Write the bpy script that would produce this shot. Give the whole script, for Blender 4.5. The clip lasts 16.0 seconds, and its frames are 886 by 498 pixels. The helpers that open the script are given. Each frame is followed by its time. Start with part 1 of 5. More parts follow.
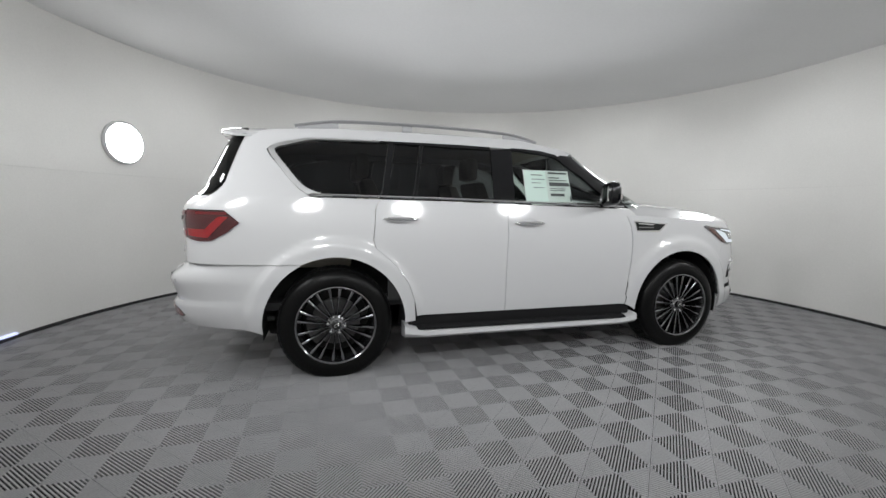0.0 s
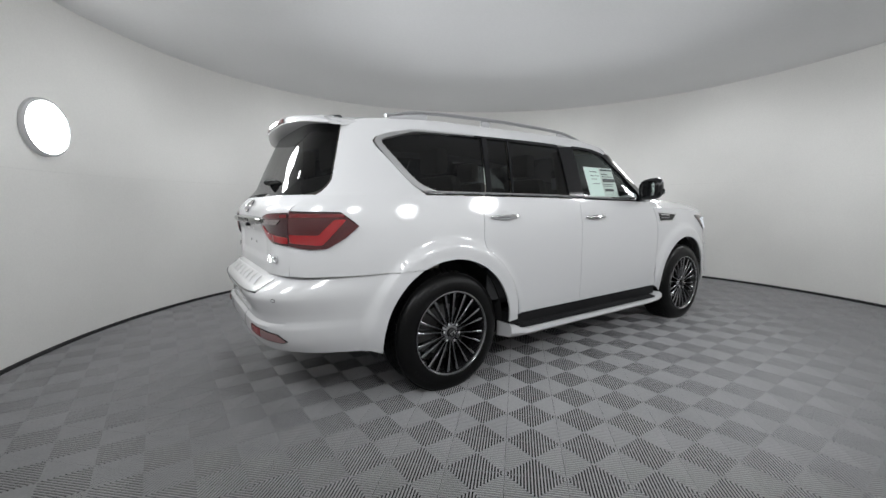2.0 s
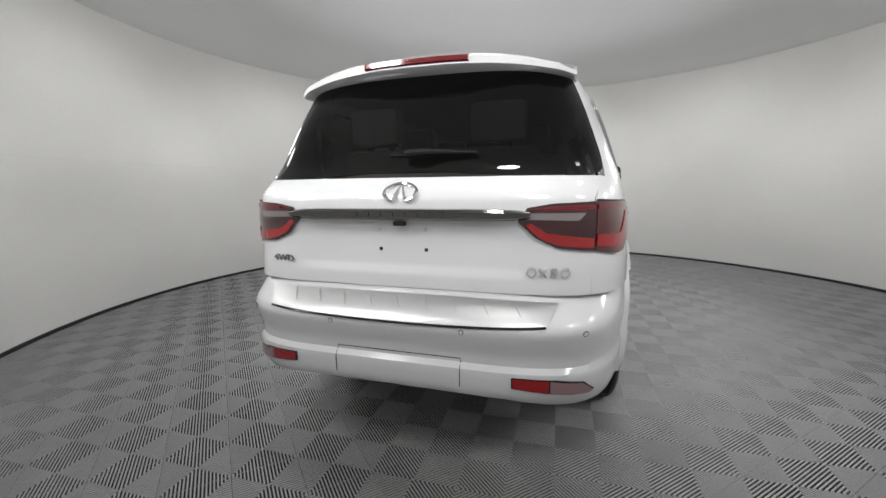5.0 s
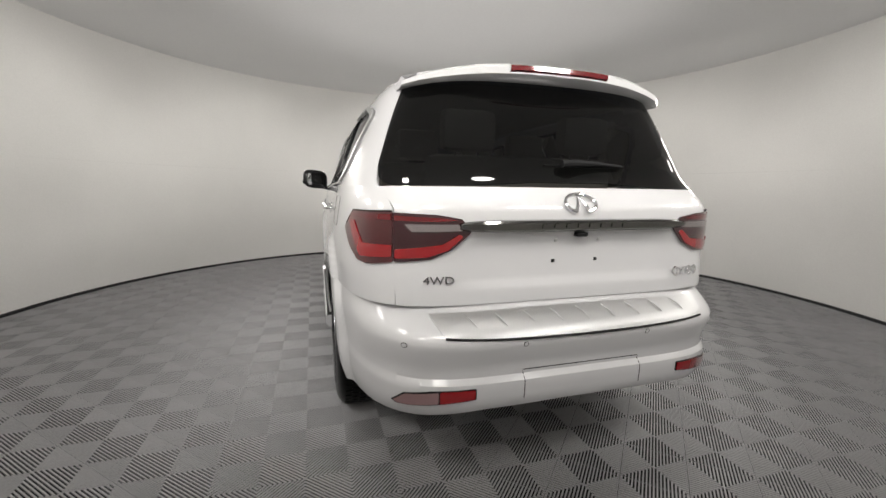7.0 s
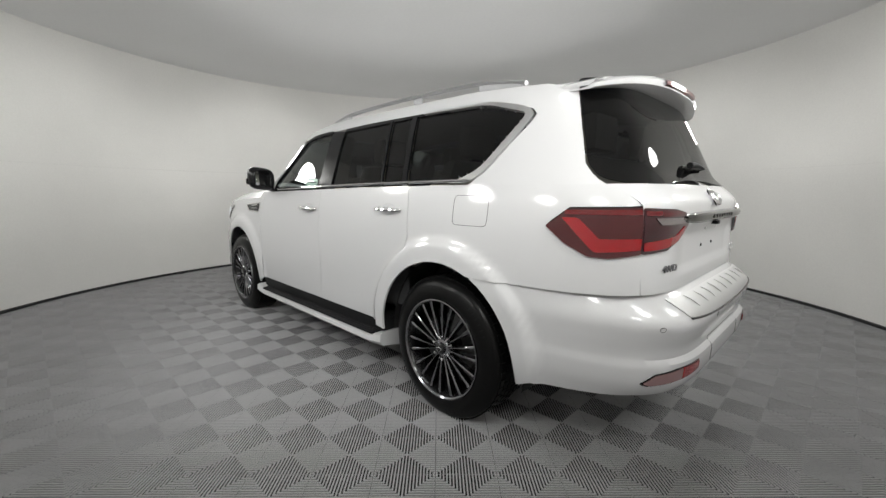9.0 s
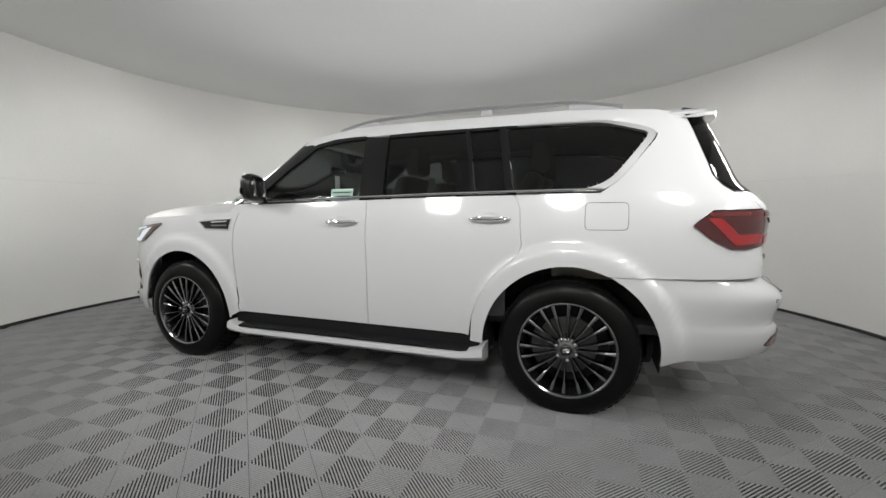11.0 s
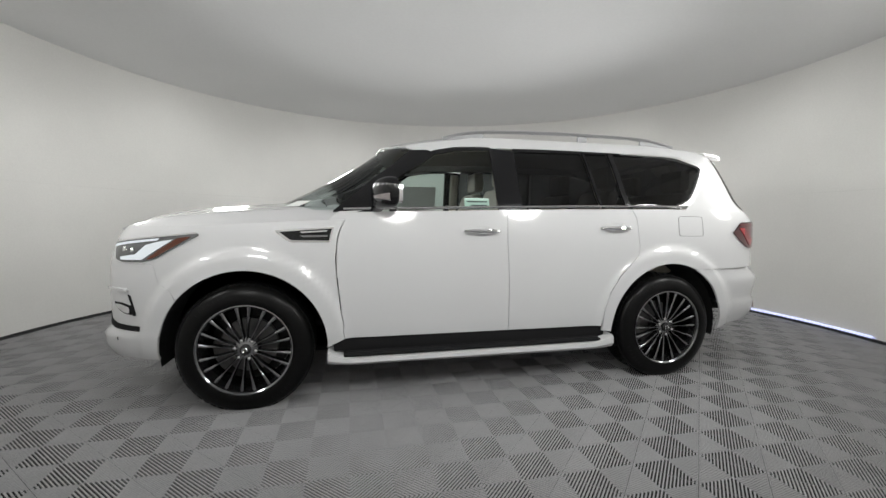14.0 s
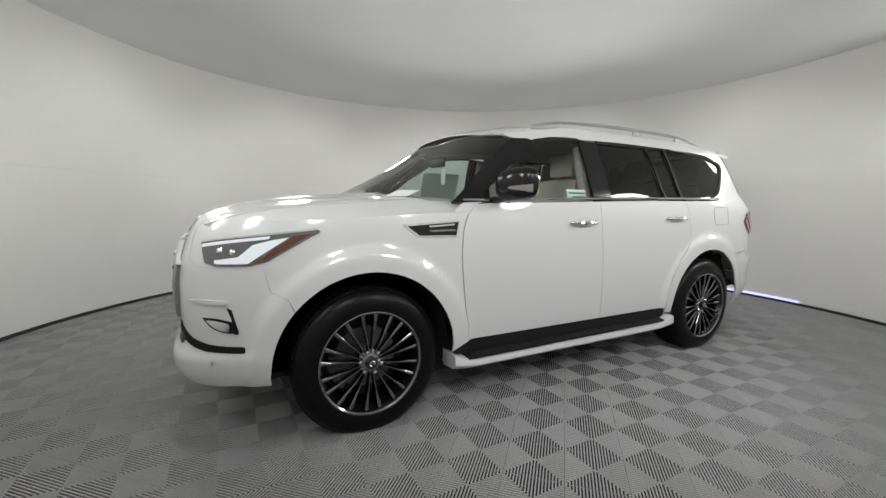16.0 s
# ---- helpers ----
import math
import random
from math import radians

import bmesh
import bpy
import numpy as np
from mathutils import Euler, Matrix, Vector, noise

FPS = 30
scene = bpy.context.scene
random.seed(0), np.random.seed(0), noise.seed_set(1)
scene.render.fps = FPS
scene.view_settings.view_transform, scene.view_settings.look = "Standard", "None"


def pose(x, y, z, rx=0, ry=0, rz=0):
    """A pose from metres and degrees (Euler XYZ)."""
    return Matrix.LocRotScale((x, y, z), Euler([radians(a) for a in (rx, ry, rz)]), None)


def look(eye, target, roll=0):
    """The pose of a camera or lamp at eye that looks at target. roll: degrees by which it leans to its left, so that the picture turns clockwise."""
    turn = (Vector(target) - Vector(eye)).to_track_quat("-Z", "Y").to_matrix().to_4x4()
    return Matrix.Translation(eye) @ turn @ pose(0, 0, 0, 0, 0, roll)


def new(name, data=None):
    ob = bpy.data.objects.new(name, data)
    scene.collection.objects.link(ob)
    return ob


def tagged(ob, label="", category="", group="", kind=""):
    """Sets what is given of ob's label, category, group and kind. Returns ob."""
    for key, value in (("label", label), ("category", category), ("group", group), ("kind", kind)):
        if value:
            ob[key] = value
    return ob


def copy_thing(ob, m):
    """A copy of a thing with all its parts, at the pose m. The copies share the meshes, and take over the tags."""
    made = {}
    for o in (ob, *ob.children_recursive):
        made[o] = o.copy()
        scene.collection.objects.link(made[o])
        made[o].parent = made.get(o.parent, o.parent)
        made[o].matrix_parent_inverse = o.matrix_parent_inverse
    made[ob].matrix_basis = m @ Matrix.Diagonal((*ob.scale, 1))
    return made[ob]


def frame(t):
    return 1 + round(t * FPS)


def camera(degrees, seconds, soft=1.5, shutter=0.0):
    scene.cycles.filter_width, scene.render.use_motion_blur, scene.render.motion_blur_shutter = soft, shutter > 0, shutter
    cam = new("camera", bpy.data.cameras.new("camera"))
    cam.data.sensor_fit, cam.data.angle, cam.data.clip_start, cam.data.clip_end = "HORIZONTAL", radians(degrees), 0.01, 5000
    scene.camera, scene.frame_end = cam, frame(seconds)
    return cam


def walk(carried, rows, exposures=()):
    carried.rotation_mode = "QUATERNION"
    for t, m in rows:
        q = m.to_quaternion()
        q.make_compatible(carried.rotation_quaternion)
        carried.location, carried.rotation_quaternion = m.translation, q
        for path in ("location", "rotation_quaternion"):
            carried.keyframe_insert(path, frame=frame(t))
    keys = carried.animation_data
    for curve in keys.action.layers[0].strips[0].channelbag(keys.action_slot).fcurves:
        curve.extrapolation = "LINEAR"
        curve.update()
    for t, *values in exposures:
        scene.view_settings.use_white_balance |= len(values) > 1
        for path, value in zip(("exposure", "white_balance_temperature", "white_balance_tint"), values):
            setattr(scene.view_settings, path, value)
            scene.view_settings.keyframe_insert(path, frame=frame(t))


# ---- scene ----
cam = camera(94.68, 16.0)
PATH = [
    (0, pose(-1.570, -3.973, 1.297, 83.86, 0, -15.46) @ pose(0, 0, 0, 0, 0, 0.89)),
    (0.5, pose(-1.975, -3.848, 1.260, 84.60, 0, -19.68) @ pose(0, 0, 0, 0, 0, 0.48)),
    (1, pose(-2.368, -3.693, 1.260, 84.56, 0, -24.00) @ pose(0, 0, 0, 0, 0, 0.11)),
    (1.5, pose(-2.745, -3.476, 1.277, 84.12, 0, -28.78) @ pose(0, 0, 0, 0, 0, -0.17)),
    (2, pose(-3.086, -3.172, 1.276, 83.81, 0, -33.89) @ pose(0, 0, 0, 0, 0, -0.43)),
    (2.5, pose(-3.371, -2.797, 1.269, 83.50, 0, -39.03) @ pose(0, 0, 0, 0, 0, -0.61)),
    (3, pose(-3.603, -2.382, 1.269, 83.08, 0, -44.35) @ pose(0, 0, 0, 0, 0, -0.73)),
    (3.5, pose(-3.800, -1.954, 1.272, 82.59, 0, -50.24) @ pose(0, 0, 0, 0, 0, -0.81)),
    (4, pose(-3.979, -1.532, 1.275, 82.10, 0, -56.74) @ pose(0, 0, 0, 0, 0, -0.86)),
    (4.5, pose(-4.114, -1.106, 1.285, 81.67, 0, -64.39) @ pose(0, 0, 0, 0, 0, -0.79)),
    (5, pose(-4.197, -0.674, 1.299, 81.34, 0, -72.94) @ pose(0, 0, 0, 0, 0, -0.59)),
    (5.5, pose(-4.233, -0.240, 1.315, 81.13, 0, -81.93) @ pose(0, 0, 0, 0, 0, -0.31)),
    (6, pose(-4.224, 0.192, 1.328, 81.07, 0, -90.86) @ pose(0, 0, 0, 0, 0, 0.04)),
    (6.5, pose(-4.172, 0.622, 1.335, 81.18, 0, -99.27) @ pose(0, 0, 0, 0, 0, 0.42)),
    (7, pose(-4.079, 1.048, 1.336, 81.40, 0, -106.92) @ pose(0, 0, 0, 0, 0, 0.76)),
    (7.5, pose(-3.943, 1.467, 1.342, 81.45, 0, -114.37) @ pose(0, 0, 0, 0, 0, 0.89)),
    (8, pose(-3.727, 1.867, 1.336, 81.56, 0, -121.58) @ pose(0, 0, 0, 0, 0, 0.82)),
    (8.5, pose(-3.448, 2.226, 1.317, 81.76, 0, -128.38) @ pose(0, 0, 0, 0, 0, 0.56)),
    (9, pose(-3.130, 2.532, 1.303, 81.94, 0, -134.82) @ pose(0, 0, 0, 0, 0, 0.26)),
    (9.5, pose(-2.789, 2.804, 1.305, 82.06, 0, -141.16) @ pose(0, 0, 0, 0, 0, 0.08)),
    (10, pose(-2.426, 3.046, 1.292, 82.65, 0, -147.59) @ pose(0, 0, 0, 0, 0, -0.05)),
    (10.5, pose(-2.043, 3.255, 1.267, 83.60, 0, -154.05) @ pose(0, 0, 0, 0, 0, -0.15)),
    (11, pose(-1.642, 3.430, 1.242, 84.58, 0, -160.38) @ pose(0, 0, 0, 0, 0, -0.19)),
    (11.5, pose(-1.225, 3.567, 1.229, 85.29, 0, -166.45) @ pose(0, 0, 0, 0, 0, -0.17)),
    (12, pose(-0.795, 3.665, 1.241, 85.39, 0, -172.11) @ pose(0, 0, 0, 0, 0, -0.06)),
    (12.5, pose(-0.359, 3.725, 1.271, 85.01, 0, -177.34) @ pose(0, 0, 0, 0, 0, 0.14)),
    (13, pose(0.062, 3.764, 1.264, 85.40, 0, -182.41) @ pose(0, 0, 0, 0, 0, 0.33)),
    (13.5, pose(0.461, 3.757, 1.247, 85.83, 0, -187.31) @ pose(0, 0, 0, 0, 0, 0.45)),
    (14, pose(0.852, 3.700, 1.242, 85.87, 0, -192.09) @ pose(0, 0, 0, 0, 0, 0.50)),
    (14.5, pose(1.242, 3.614, 1.256, 85.60, 0, -196.69) @ pose(0, 0, 0, 0, 0, 0.55)),
    (15, pose(1.605, 3.483, 1.285, 84.98, 0, -200.80) @ pose(0, 0, 0, 0, 0, 0.68)),
    (15.5, pose(1.917, 3.289, 1.296, 84.30, 0, -204.32) @ pose(0, 0, 0, 0, 0, 0.76)),
    (16, pose(2.198, 3.062, 1.278, 83.78, 0, -207.66) @ pose(0, 0, 0, 0, 0, 0.73)),
]
walk(cam, PATH, exposures=[(0, 0.0, 6300, 8), (4, 0.0, 6150, 8), (6.3, 0.0, 6800, 10), (7.5, 0.0, 6800, 10), (9, 0.0, 6550, 7), (12, 0.0, 6500, 7), (16, 0.0, 6500, 7)])

# ---- room numbers ----
CX, CY, ROOM_R, ROOM_H = -0.055, -0.256, 4.40, 3.13
STRIP_A0, STRIP_A1 = 169.0, 187.0


def ring_point(degrees, r, z):
    return (CX + r * math.cos(radians(degrees)), CY + r * math.sin(radians(degrees)), z)


# ---- light ----
world = bpy.data.worlds.new("studio_world")
scene.world = world
world.use_nodes = True
world.node_tree.nodes["Background"].inputs[0].default_value = (0.9, 0.95, 1.0, 1)
world.node_tree.nodes["Background"].inputs[1].default_value = 0.02

# unseen spots added all round, for lamps known only by reflections; strongest near 175
SPOTS = 14
for k in range(SPOTS):
    lamp = bpy.data.lights.new("unseen_spot", "SPOT")
    lamp.energy, lamp.color = 92.0 * (0.60 + 0.40 * (0.5 + 0.5 * math.cos(radians(360.0 * k / SPOTS + 8 - 175)))), (1.0, 0.99, 0.98)
    lamp.shadow_soft_size = 0.25
    lamp.spot_size, lamp.spot_blend = radians(98), 0.9
    a = 360.0 * k / SPOTS + 8
    ob = new("unseen_spot", lamp)
    ob.matrix_world = look(ring_point(a, 3.95, 2.40), ring_point(a + 180, 1.2, 0.65))
# unseen fill spots under the ceiling, added to brighten wall and outer floor
for k in range(10):
    lamp = bpy.data.lights.new("fill_wash", "SPOT")
    lamp.energy, lamp.color = 52.0, (1.0, 0.99, 0.98)
    lamp.shadow_soft_size = 0.12
    lamp.spot_size, lamp.spot_blend = radians(118), 0.8
    ob = new("fill_wash", lamp)
    ob.matrix_world = look(ring_point(36 * k, 2.5, ROOM_H - 0.05), ring_point(36 * k, 4.0, 1.0))


# ---- materials ----
def material(name, color, rough=0.5, metal=0.0, grain=0.0, scale=40.0, bump=0.0, coat=0.0, stain=0.0, stain_scale=1.5, coat_rough=0.04, spec=0.5):
    m = bpy.data.materials.new(name)
    m.use_nodes = True
    nt = m.node_tree
    b = nt.nodes["Principled BSDF"]
    b.inputs["Base Color"].default_value = (*color, 1)
    b.inputs["Roughness"].default_value = rough
    b.inputs["Metallic"].default_value = metal
    b.inputs["Coat Weight"].default_value = coat
    b.inputs["Coat Roughness"].default_value = coat_rough
    b.inputs["Specular IOR Level"].default_value = spec
    if grain or stain or bump:
        tc = nt.nodes.new("ShaderNodeTexCoord")
        fine = nt.nodes.new("ShaderNodeTexNoise")
        fine.inputs["Scale"].default_value, fine.inputs["Detail"].default_value = scale, 4
        wide = nt.nodes.new("ShaderNodeTexNoise")
        wide.inputs["Scale"].default_value, wide.inputs["Detail"].default_value = stain_scale, 5
        for n in (fine, wide):
            nt.links.new(tc.outputs["Object"], n.inputs["Vector"])
        last = None
        for n, amount in ((fine, grain), (wide, stain)):
            if not amount:
                continue
            ramp = nt.nodes.new("ShaderNodeMapRange")
            ramp.inputs["From Min"].default_value, ramp.inputs["From Max"].default_value = 0.3, 0.7
            ramp.inputs["To Min"].default_value, ramp.inputs["To Max"].default_value = 1 - amount, 1 + amount * 0.3
            nt.links.new(n.outputs["Fac"], ramp.inputs["Value"])
            mix = nt.nodes.new("ShaderNodeMix")
            mix.data_type, mix.blend_type = "RGBA", "MULTIPLY"
            mix.inputs["Factor"].default_value = 1.0
            if last:
                nt.links.new(last, mix.inputs["A"])
            else:
                mix.inputs["A"].default_value = (*color, 1)
            nt.links.new(ramp.outputs["Result"], mix.inputs["B"])
            last = mix.outputs["Result"]
        if last:
            nt.links.new(last, b.inputs["Base Color"])
        if bump:
            bn = nt.nodes.new("ShaderNodeBump")
            bn.inputs["Strength"].default_value, bn.inputs["Distance"].default_value = bump, 0.002
            nt.links.new(fine.outputs["Fac"], bn.inputs["Height"])
            nt.links.new(bn.outputs["Normal"], b.inputs["Normal"])
    return m


def glass(name, tint, through_amount, rough=0.0):
    """Thin tinted pane: a share of light goes straight through, the rest is a dark glossy face."""
    m = bpy.data.materials.new(name)
    m.use_nodes = True
    nt = m.node_tree
    nt.nodes.remove(nt.nodes["Principled BSDF"])
    out = nt.nodes["Material Output"]
    clear = nt.nodes.new("ShaderNodeBsdfTransparent")
    clear.inputs["Color"].default_value = (tint[0] * through_amount, tint[1] * through_amount, tint[2] * through_amount, 1)
    gloss = nt.nodes.new("ShaderNodeBsdfGlossy")
    gloss.inputs["Roughness"].default_value = rough
    fres = nt.nodes.new("ShaderNodeFresnel")
    fres.inputs["IOR"].default_value = 1.5
    mix = nt.nodes.new("ShaderNodeMixShader")
    nt.links.new(fres.outputs[0], mix.inputs[0])
    nt.links.new(clear.outputs[0], mix.inputs[1])
    nt.links.new(gloss.outputs[0], mix.inputs[2])
    nt.links.new(mix.outputs[0], out.inputs["Surface"])
    return m


def glow(name, color, strength):
    m = bpy.data.materials.new(name)
    m.use_nodes = True
    b = m.node_tree.nodes["Principled BSDF"]
    b.inputs["Base Color"].default_value = (*color, 1)
    b.inputs["Emission Color"].default_value = (*color, 1)
    b.inputs["Emission Strength"].default_value = strength
    return m


WALL = material("white_wall_fabric", (0.875, 0.865, 0.84), 0.85, grain=0.03, scale=60, bump=0.15, stain=0.05, stain_scale=0.8)
SEAM = material("fabric_joint", (0.84, 0.83, 0.805), 0.9, grain=0.05, scale=40)
CEILING = material("ceiling_fabric", (0.86, 0.86, 0.865), 0.9, grain=0.02, scale=30, stain=0.04, stain_scale=0.5)
BASE = material("black_base_trim", (0.02, 0.02, 0.022), 0.5, grain=0.2, scale=30)
TILE = material("grey_plastic_floor_tile", (0.43, 0.43, 0.44), 0.45, grain=0.12, scale=90, stain=0.10, stain_scale=2.0)
SUBFLOOR = material("dark_subfloor", (0.006, 0.006, 0.007), 0.9, grain=0.2, scale=15)
PAINT = material("pearl_white_paint", (0.60, 0.60, 0.61), 0.36, grain=0.012, scale=900, coat=1.0, coat_rough=0.07)
BLACK = material("gloss_black_trim", (0.008, 0.008, 0.009), 0.16, spec=0.35)
MATT = material("matt_black_plastic", (0.013, 0.013, 0.014), 0.62, grain=0.2, scale=200, bump=0.2, spec=0.15)
UNDER = material("underbody_black", (0.012, 0.012, 0.012), 0.8, grain=0.3, scale=12)
CHROME = material("chrome", (0.82, 0.82, 0.83), 0.07, 1.0)
DARKCHROME = material("dark_chrome", (0.30, 0.30, 0.31), 0.12, 1.0)
SATIN = material("satin_silver", (0.56, 0.56, 0.56), 0.42, 1.0, grain=0.06, scale=300)
RAILMAT = material("satin_rail_alloy", (0.58, 0.58, 0.59), 0.36, 1.0, grain=0.05, scale=300)
RUBBER = material("tyre_rubber", (0.006, 0.006, 0.006), 0.30, grain=0.25, scale=120, bump=0.12, spec=0.14)
BARMAT = material("smoked_chrome", (0.15, 0.148, 0.14), 0.10, 1.0)
RIM = material("dark_machined_alloy", (0.25, 0.25, 0.26), 0.13, 1.0, grain=0.08, scale=100)
RIMDARK = material("gloss_black_alloy", (0.012, 0.012, 0.013), 0.25, 0.4, coat=0.5)
STEEL = material("brake_steel", (0.16, 0.16, 0.16), 0.4, 1.0, grain=0.2, scale=80)
RED = material("red_lens", (0.11, 0.002, 0.005), 0.12, coat=1.0)
REDLIT = material("bright_red_lens", (0.27, 0.003, 0.007), 0.15, coat=1.0)
ROSE = material("rose_lens", (0.030, 0.002, 0.005), 0.08, coat=1.0)
SMOKE = material("ribbed_smoky_lens", (0.36, 0.22, 0.22), 0.14, 0.4, coat=1.0)
FOOTMAT = material("grey_rail_foot", (0.38, 0.38, 0.39), 0.5, grain=0.05, scale=300)
REDDARK = material("smoked_red_lens", (0.055, 0.002, 0.004), 0.08, coat=1.0)
CLEARLENS = material("clear_lens", (0.30, 0.27, 0.27), 0.18, 0.7, coat=1.0)
AMBER = material("amber_lens", (0.09, 0.018, 0.006), 0.12, coat=1.0)
LAMPIN = material("headlamp_inside", (0.16, 0.165, 0.17), 0.15, 0.8, coat=1.0)
GLASS_DARK = glass("privacy_glass", (0.9, 0.95, 1.0), 0.10)
GLASS_CLEAR = glass("clear_glass", (0.90, 1.0, 0.96), 0.78)
CREAM = material("cream_leather", (0.50, 0.46, 0.40), 0.5, grain=0.06, scale=150, bump=0.2)
CABIN = material("cabin_dark_trim", (0.05, 0.05, 0.052), 0.6, grain=0.15, scale=60)
PAPER = material("white_paper", (0.78, 0.80, 0.78), 0.6, grain=0.02, scale=30)
INK = material("printed_ink", (0.06, 0.07, 0.07), 0.6)
GREENPAPER = material("pale_green_paper", (0.58, 0.72, 0.66), 0.6)
DRL = glow("daytime_light_strip", (0.9, 0.95, 1.0), 0.62)
DRL.node_tree.nodes["Principled BSDF"].inputs["Base Color"].default_value = (0.2, 0.21, 0.22, 1)
BLUE = glow("blue_led_strip", (0.62, 0.66, 1.0), 1.1)
LAMP = glow("lamp_diffuser", (1.0, 0.98, 0.95), 14.0)


# ---- building helpers ----
def finish(name, bm, mat, parent=None, label="", smooth=True, sharp=35):
    me = bpy.data.meshes.new(name)
    bm.to_mesh(me)
    bm.free()
    me.materials.append(mat)
    if smooth:
        me.shade_smooth()
        me.set_sharp_from_angle(angle=radians(sharp))
    ob = new(name, me)
    if parent:
        ob.parent = parent
    if label:
        tagged(ob, label)
    return ob


def part(name, bm, material_used, parent, label="", smooth=True, sharp=35):
    return finish(name, bm, material_used, parent, label, smooth, sharp)


def box(bm, x0, x1, y0, y1, z0, z1, bevel=0.0):
    r = bmesh.ops.create_cube(bm, size=1)
    vs = r["verts"]
    for v in vs:
        v.co = Vector(((x0 + x1) / 2 + v.co.x * (x1 - x0), (y0 + y1) / 2 + v.co.y * (y1 - y0), (z0 + z1) / 2 + v.co.z * (z1 - z0)))
    if bevel:
        es = list({e for v in vs for e in v.link_edges})
        bmesh.ops.bevel(bm, geom=es, offset=bevel, segments=2, affect="EDGES", profile=0.6)
    return bm


def turned(bm, profile, steps=48, axis="y", start=0.0, closed=False):
    """A lathe: profile of (radius, along) about the axis."""
    rings = []
    for k in range(steps):
        a = 2 * math.pi * k / steps + start
        ring = []
        for r, h in profile:
            c, s = r * math.cos(a), r * math.sin(a)
            ring.append(bm.verts.new({"y": (c, h, s), "z": (c, s, h), "x": (h, c, s)}[axis]))
        rings.append(ring)
    n = len(profile)
    for k in range(steps):
        p, q = rings[k], rings[(k + 1) % steps]
        for i in range(n if closed else n - 1):
            j = (i + 1) % n
            try:
                bm.faces.new((p[i], q[i], q[j], p[j]))
            except ValueError:
                pass
    bmesh.ops.recalc_face_normals(bm, faces=bm.faces)
    return bm


def tube(bm, pts, radius, sides=10, flat=1.0, up=Vector((0, 0, 1))):
    """A swept round bar along points; flat squeezes it across `up`."""
    pts = [Vector(p) for p in pts]
    rings = []
    for i, p in enumerate(pts):
        d = (pts[min(i + 1, len(pts) - 1)] - pts[max(i - 1, 0)]).normalized()
        s = d.cross(up).normalized()
        u = s.cross(d)
        r = radius[i] if isinstance(radius, (list, tuple)) else radius
        rings.append([bm.verts.new(p + s * (r * math.cos(2 * math.pi * k / sides)) + u * (flat * r * math.sin(2 * math.pi * k / sides))) for k in range(sides)])
    for a, b in zip(rings, rings[1:]):
        for k in range(sides):
            bm.faces.new((a[k], a[(k + 1) % sides], b[(k + 1) % sides], b[k]))
    bm.faces.new(rings[0])
    bm.faces.new(rings[-1])
    bmesh.ops.recalc_face_normals(bm, faces=bm.faces)
    return bm


def spline(table):
    """A smooth function through (u, value) pairs, with flattened overshoot."""
    us, vs = [float(p[0]) for p in table], [float(p[1]) for p in table]
    sl = [(vs[i + 1] - vs[i]) / (us[i + 1] - us[i]) for i in range(len(us) - 1)]
    tg = [sl[0]] + [0.0 if a * b <= 0 else 2 * a * b / (a + b) for a, b in zip(sl, sl[1:])] + [sl[-1]]

    def value(u):
        u = min(max(u, us[0]), us[-1])
        k = 0
        while k < len(us) - 2 and u > us[k + 1]:
            k += 1
        h = us[k + 1] - us[k]
        s = (u - us[k]) / h
        return (vs[k] * (1 + 2 * s) * (1 - s) ** 2 + tg[k] * h * s * (1 - s) ** 2 + vs[k + 1] * s * s * (3 - 2 * s) + tg[k + 1] * h * s * s * (s - 1))
    return value


def step(a, b, v):
    s = min(max((v - a) / (b - a), 0.0), 1.0)
    return s * s * (3 - 2 * s)


def clip_poly(poly, axis, limit, keep_above):
    out = []
    for i, p in enumerate(poly):
        q = poly[(i + 1) % len(poly)]
        inp, inq = (p[axis] >= limit) == keep_above or p[axis] == limit, (q[axis] >= limit) == keep_above or q[axis] == limit
        if inp:
            out.append(p)
        if inp != inq:
            s = (limit - p[axis]) / (q[axis] - p[axis])
            c = [p[0] + s * (q[0] - p[0]), p[1] + s * (q[1] - p[1])]
            c[axis] = limit
            out.append(tuple(c))
    return out


def rounded(points, rounding=0.02, steps=4):
    """A polygon with its corners rounded; a point may carry its own rounding as a third number."""
    out = []
    n = len(points)
    for i in range(n):
        p = Vector(points[i][:2])
        r = points[i][2] if len(points[i]) > 2 else rounding
        a, b = Vector(points[i - 1][:2]) - p, Vector(points[(i + 1) % n][:2]) - p
        if r <= 0 or a.length < 1e-6 or b.length < 1e-6:
            out.append(tuple(p))
            continue
        ra, rb = min(r, a.length * 0.48), min(r, b.length * 0.48)
        s, e = p + a.normalized() * ra, p + b.normalized() * rb
        for k in range(steps + 1):
            f = k / steps
            out.append(tuple(s * (1 - f) ** 2 + p * 2 * f * (1 - f) + e * f * f))
    return out


def arc(cx, cz, r, a0, a1, steps=24):
    return [(cx + r * math.cos(radians(a0 + (a1 - a0) * k / steps)), cz + r * math.sin(radians(a0 + (a1 - a0) * k / steps))) for k in range(steps + 1)]


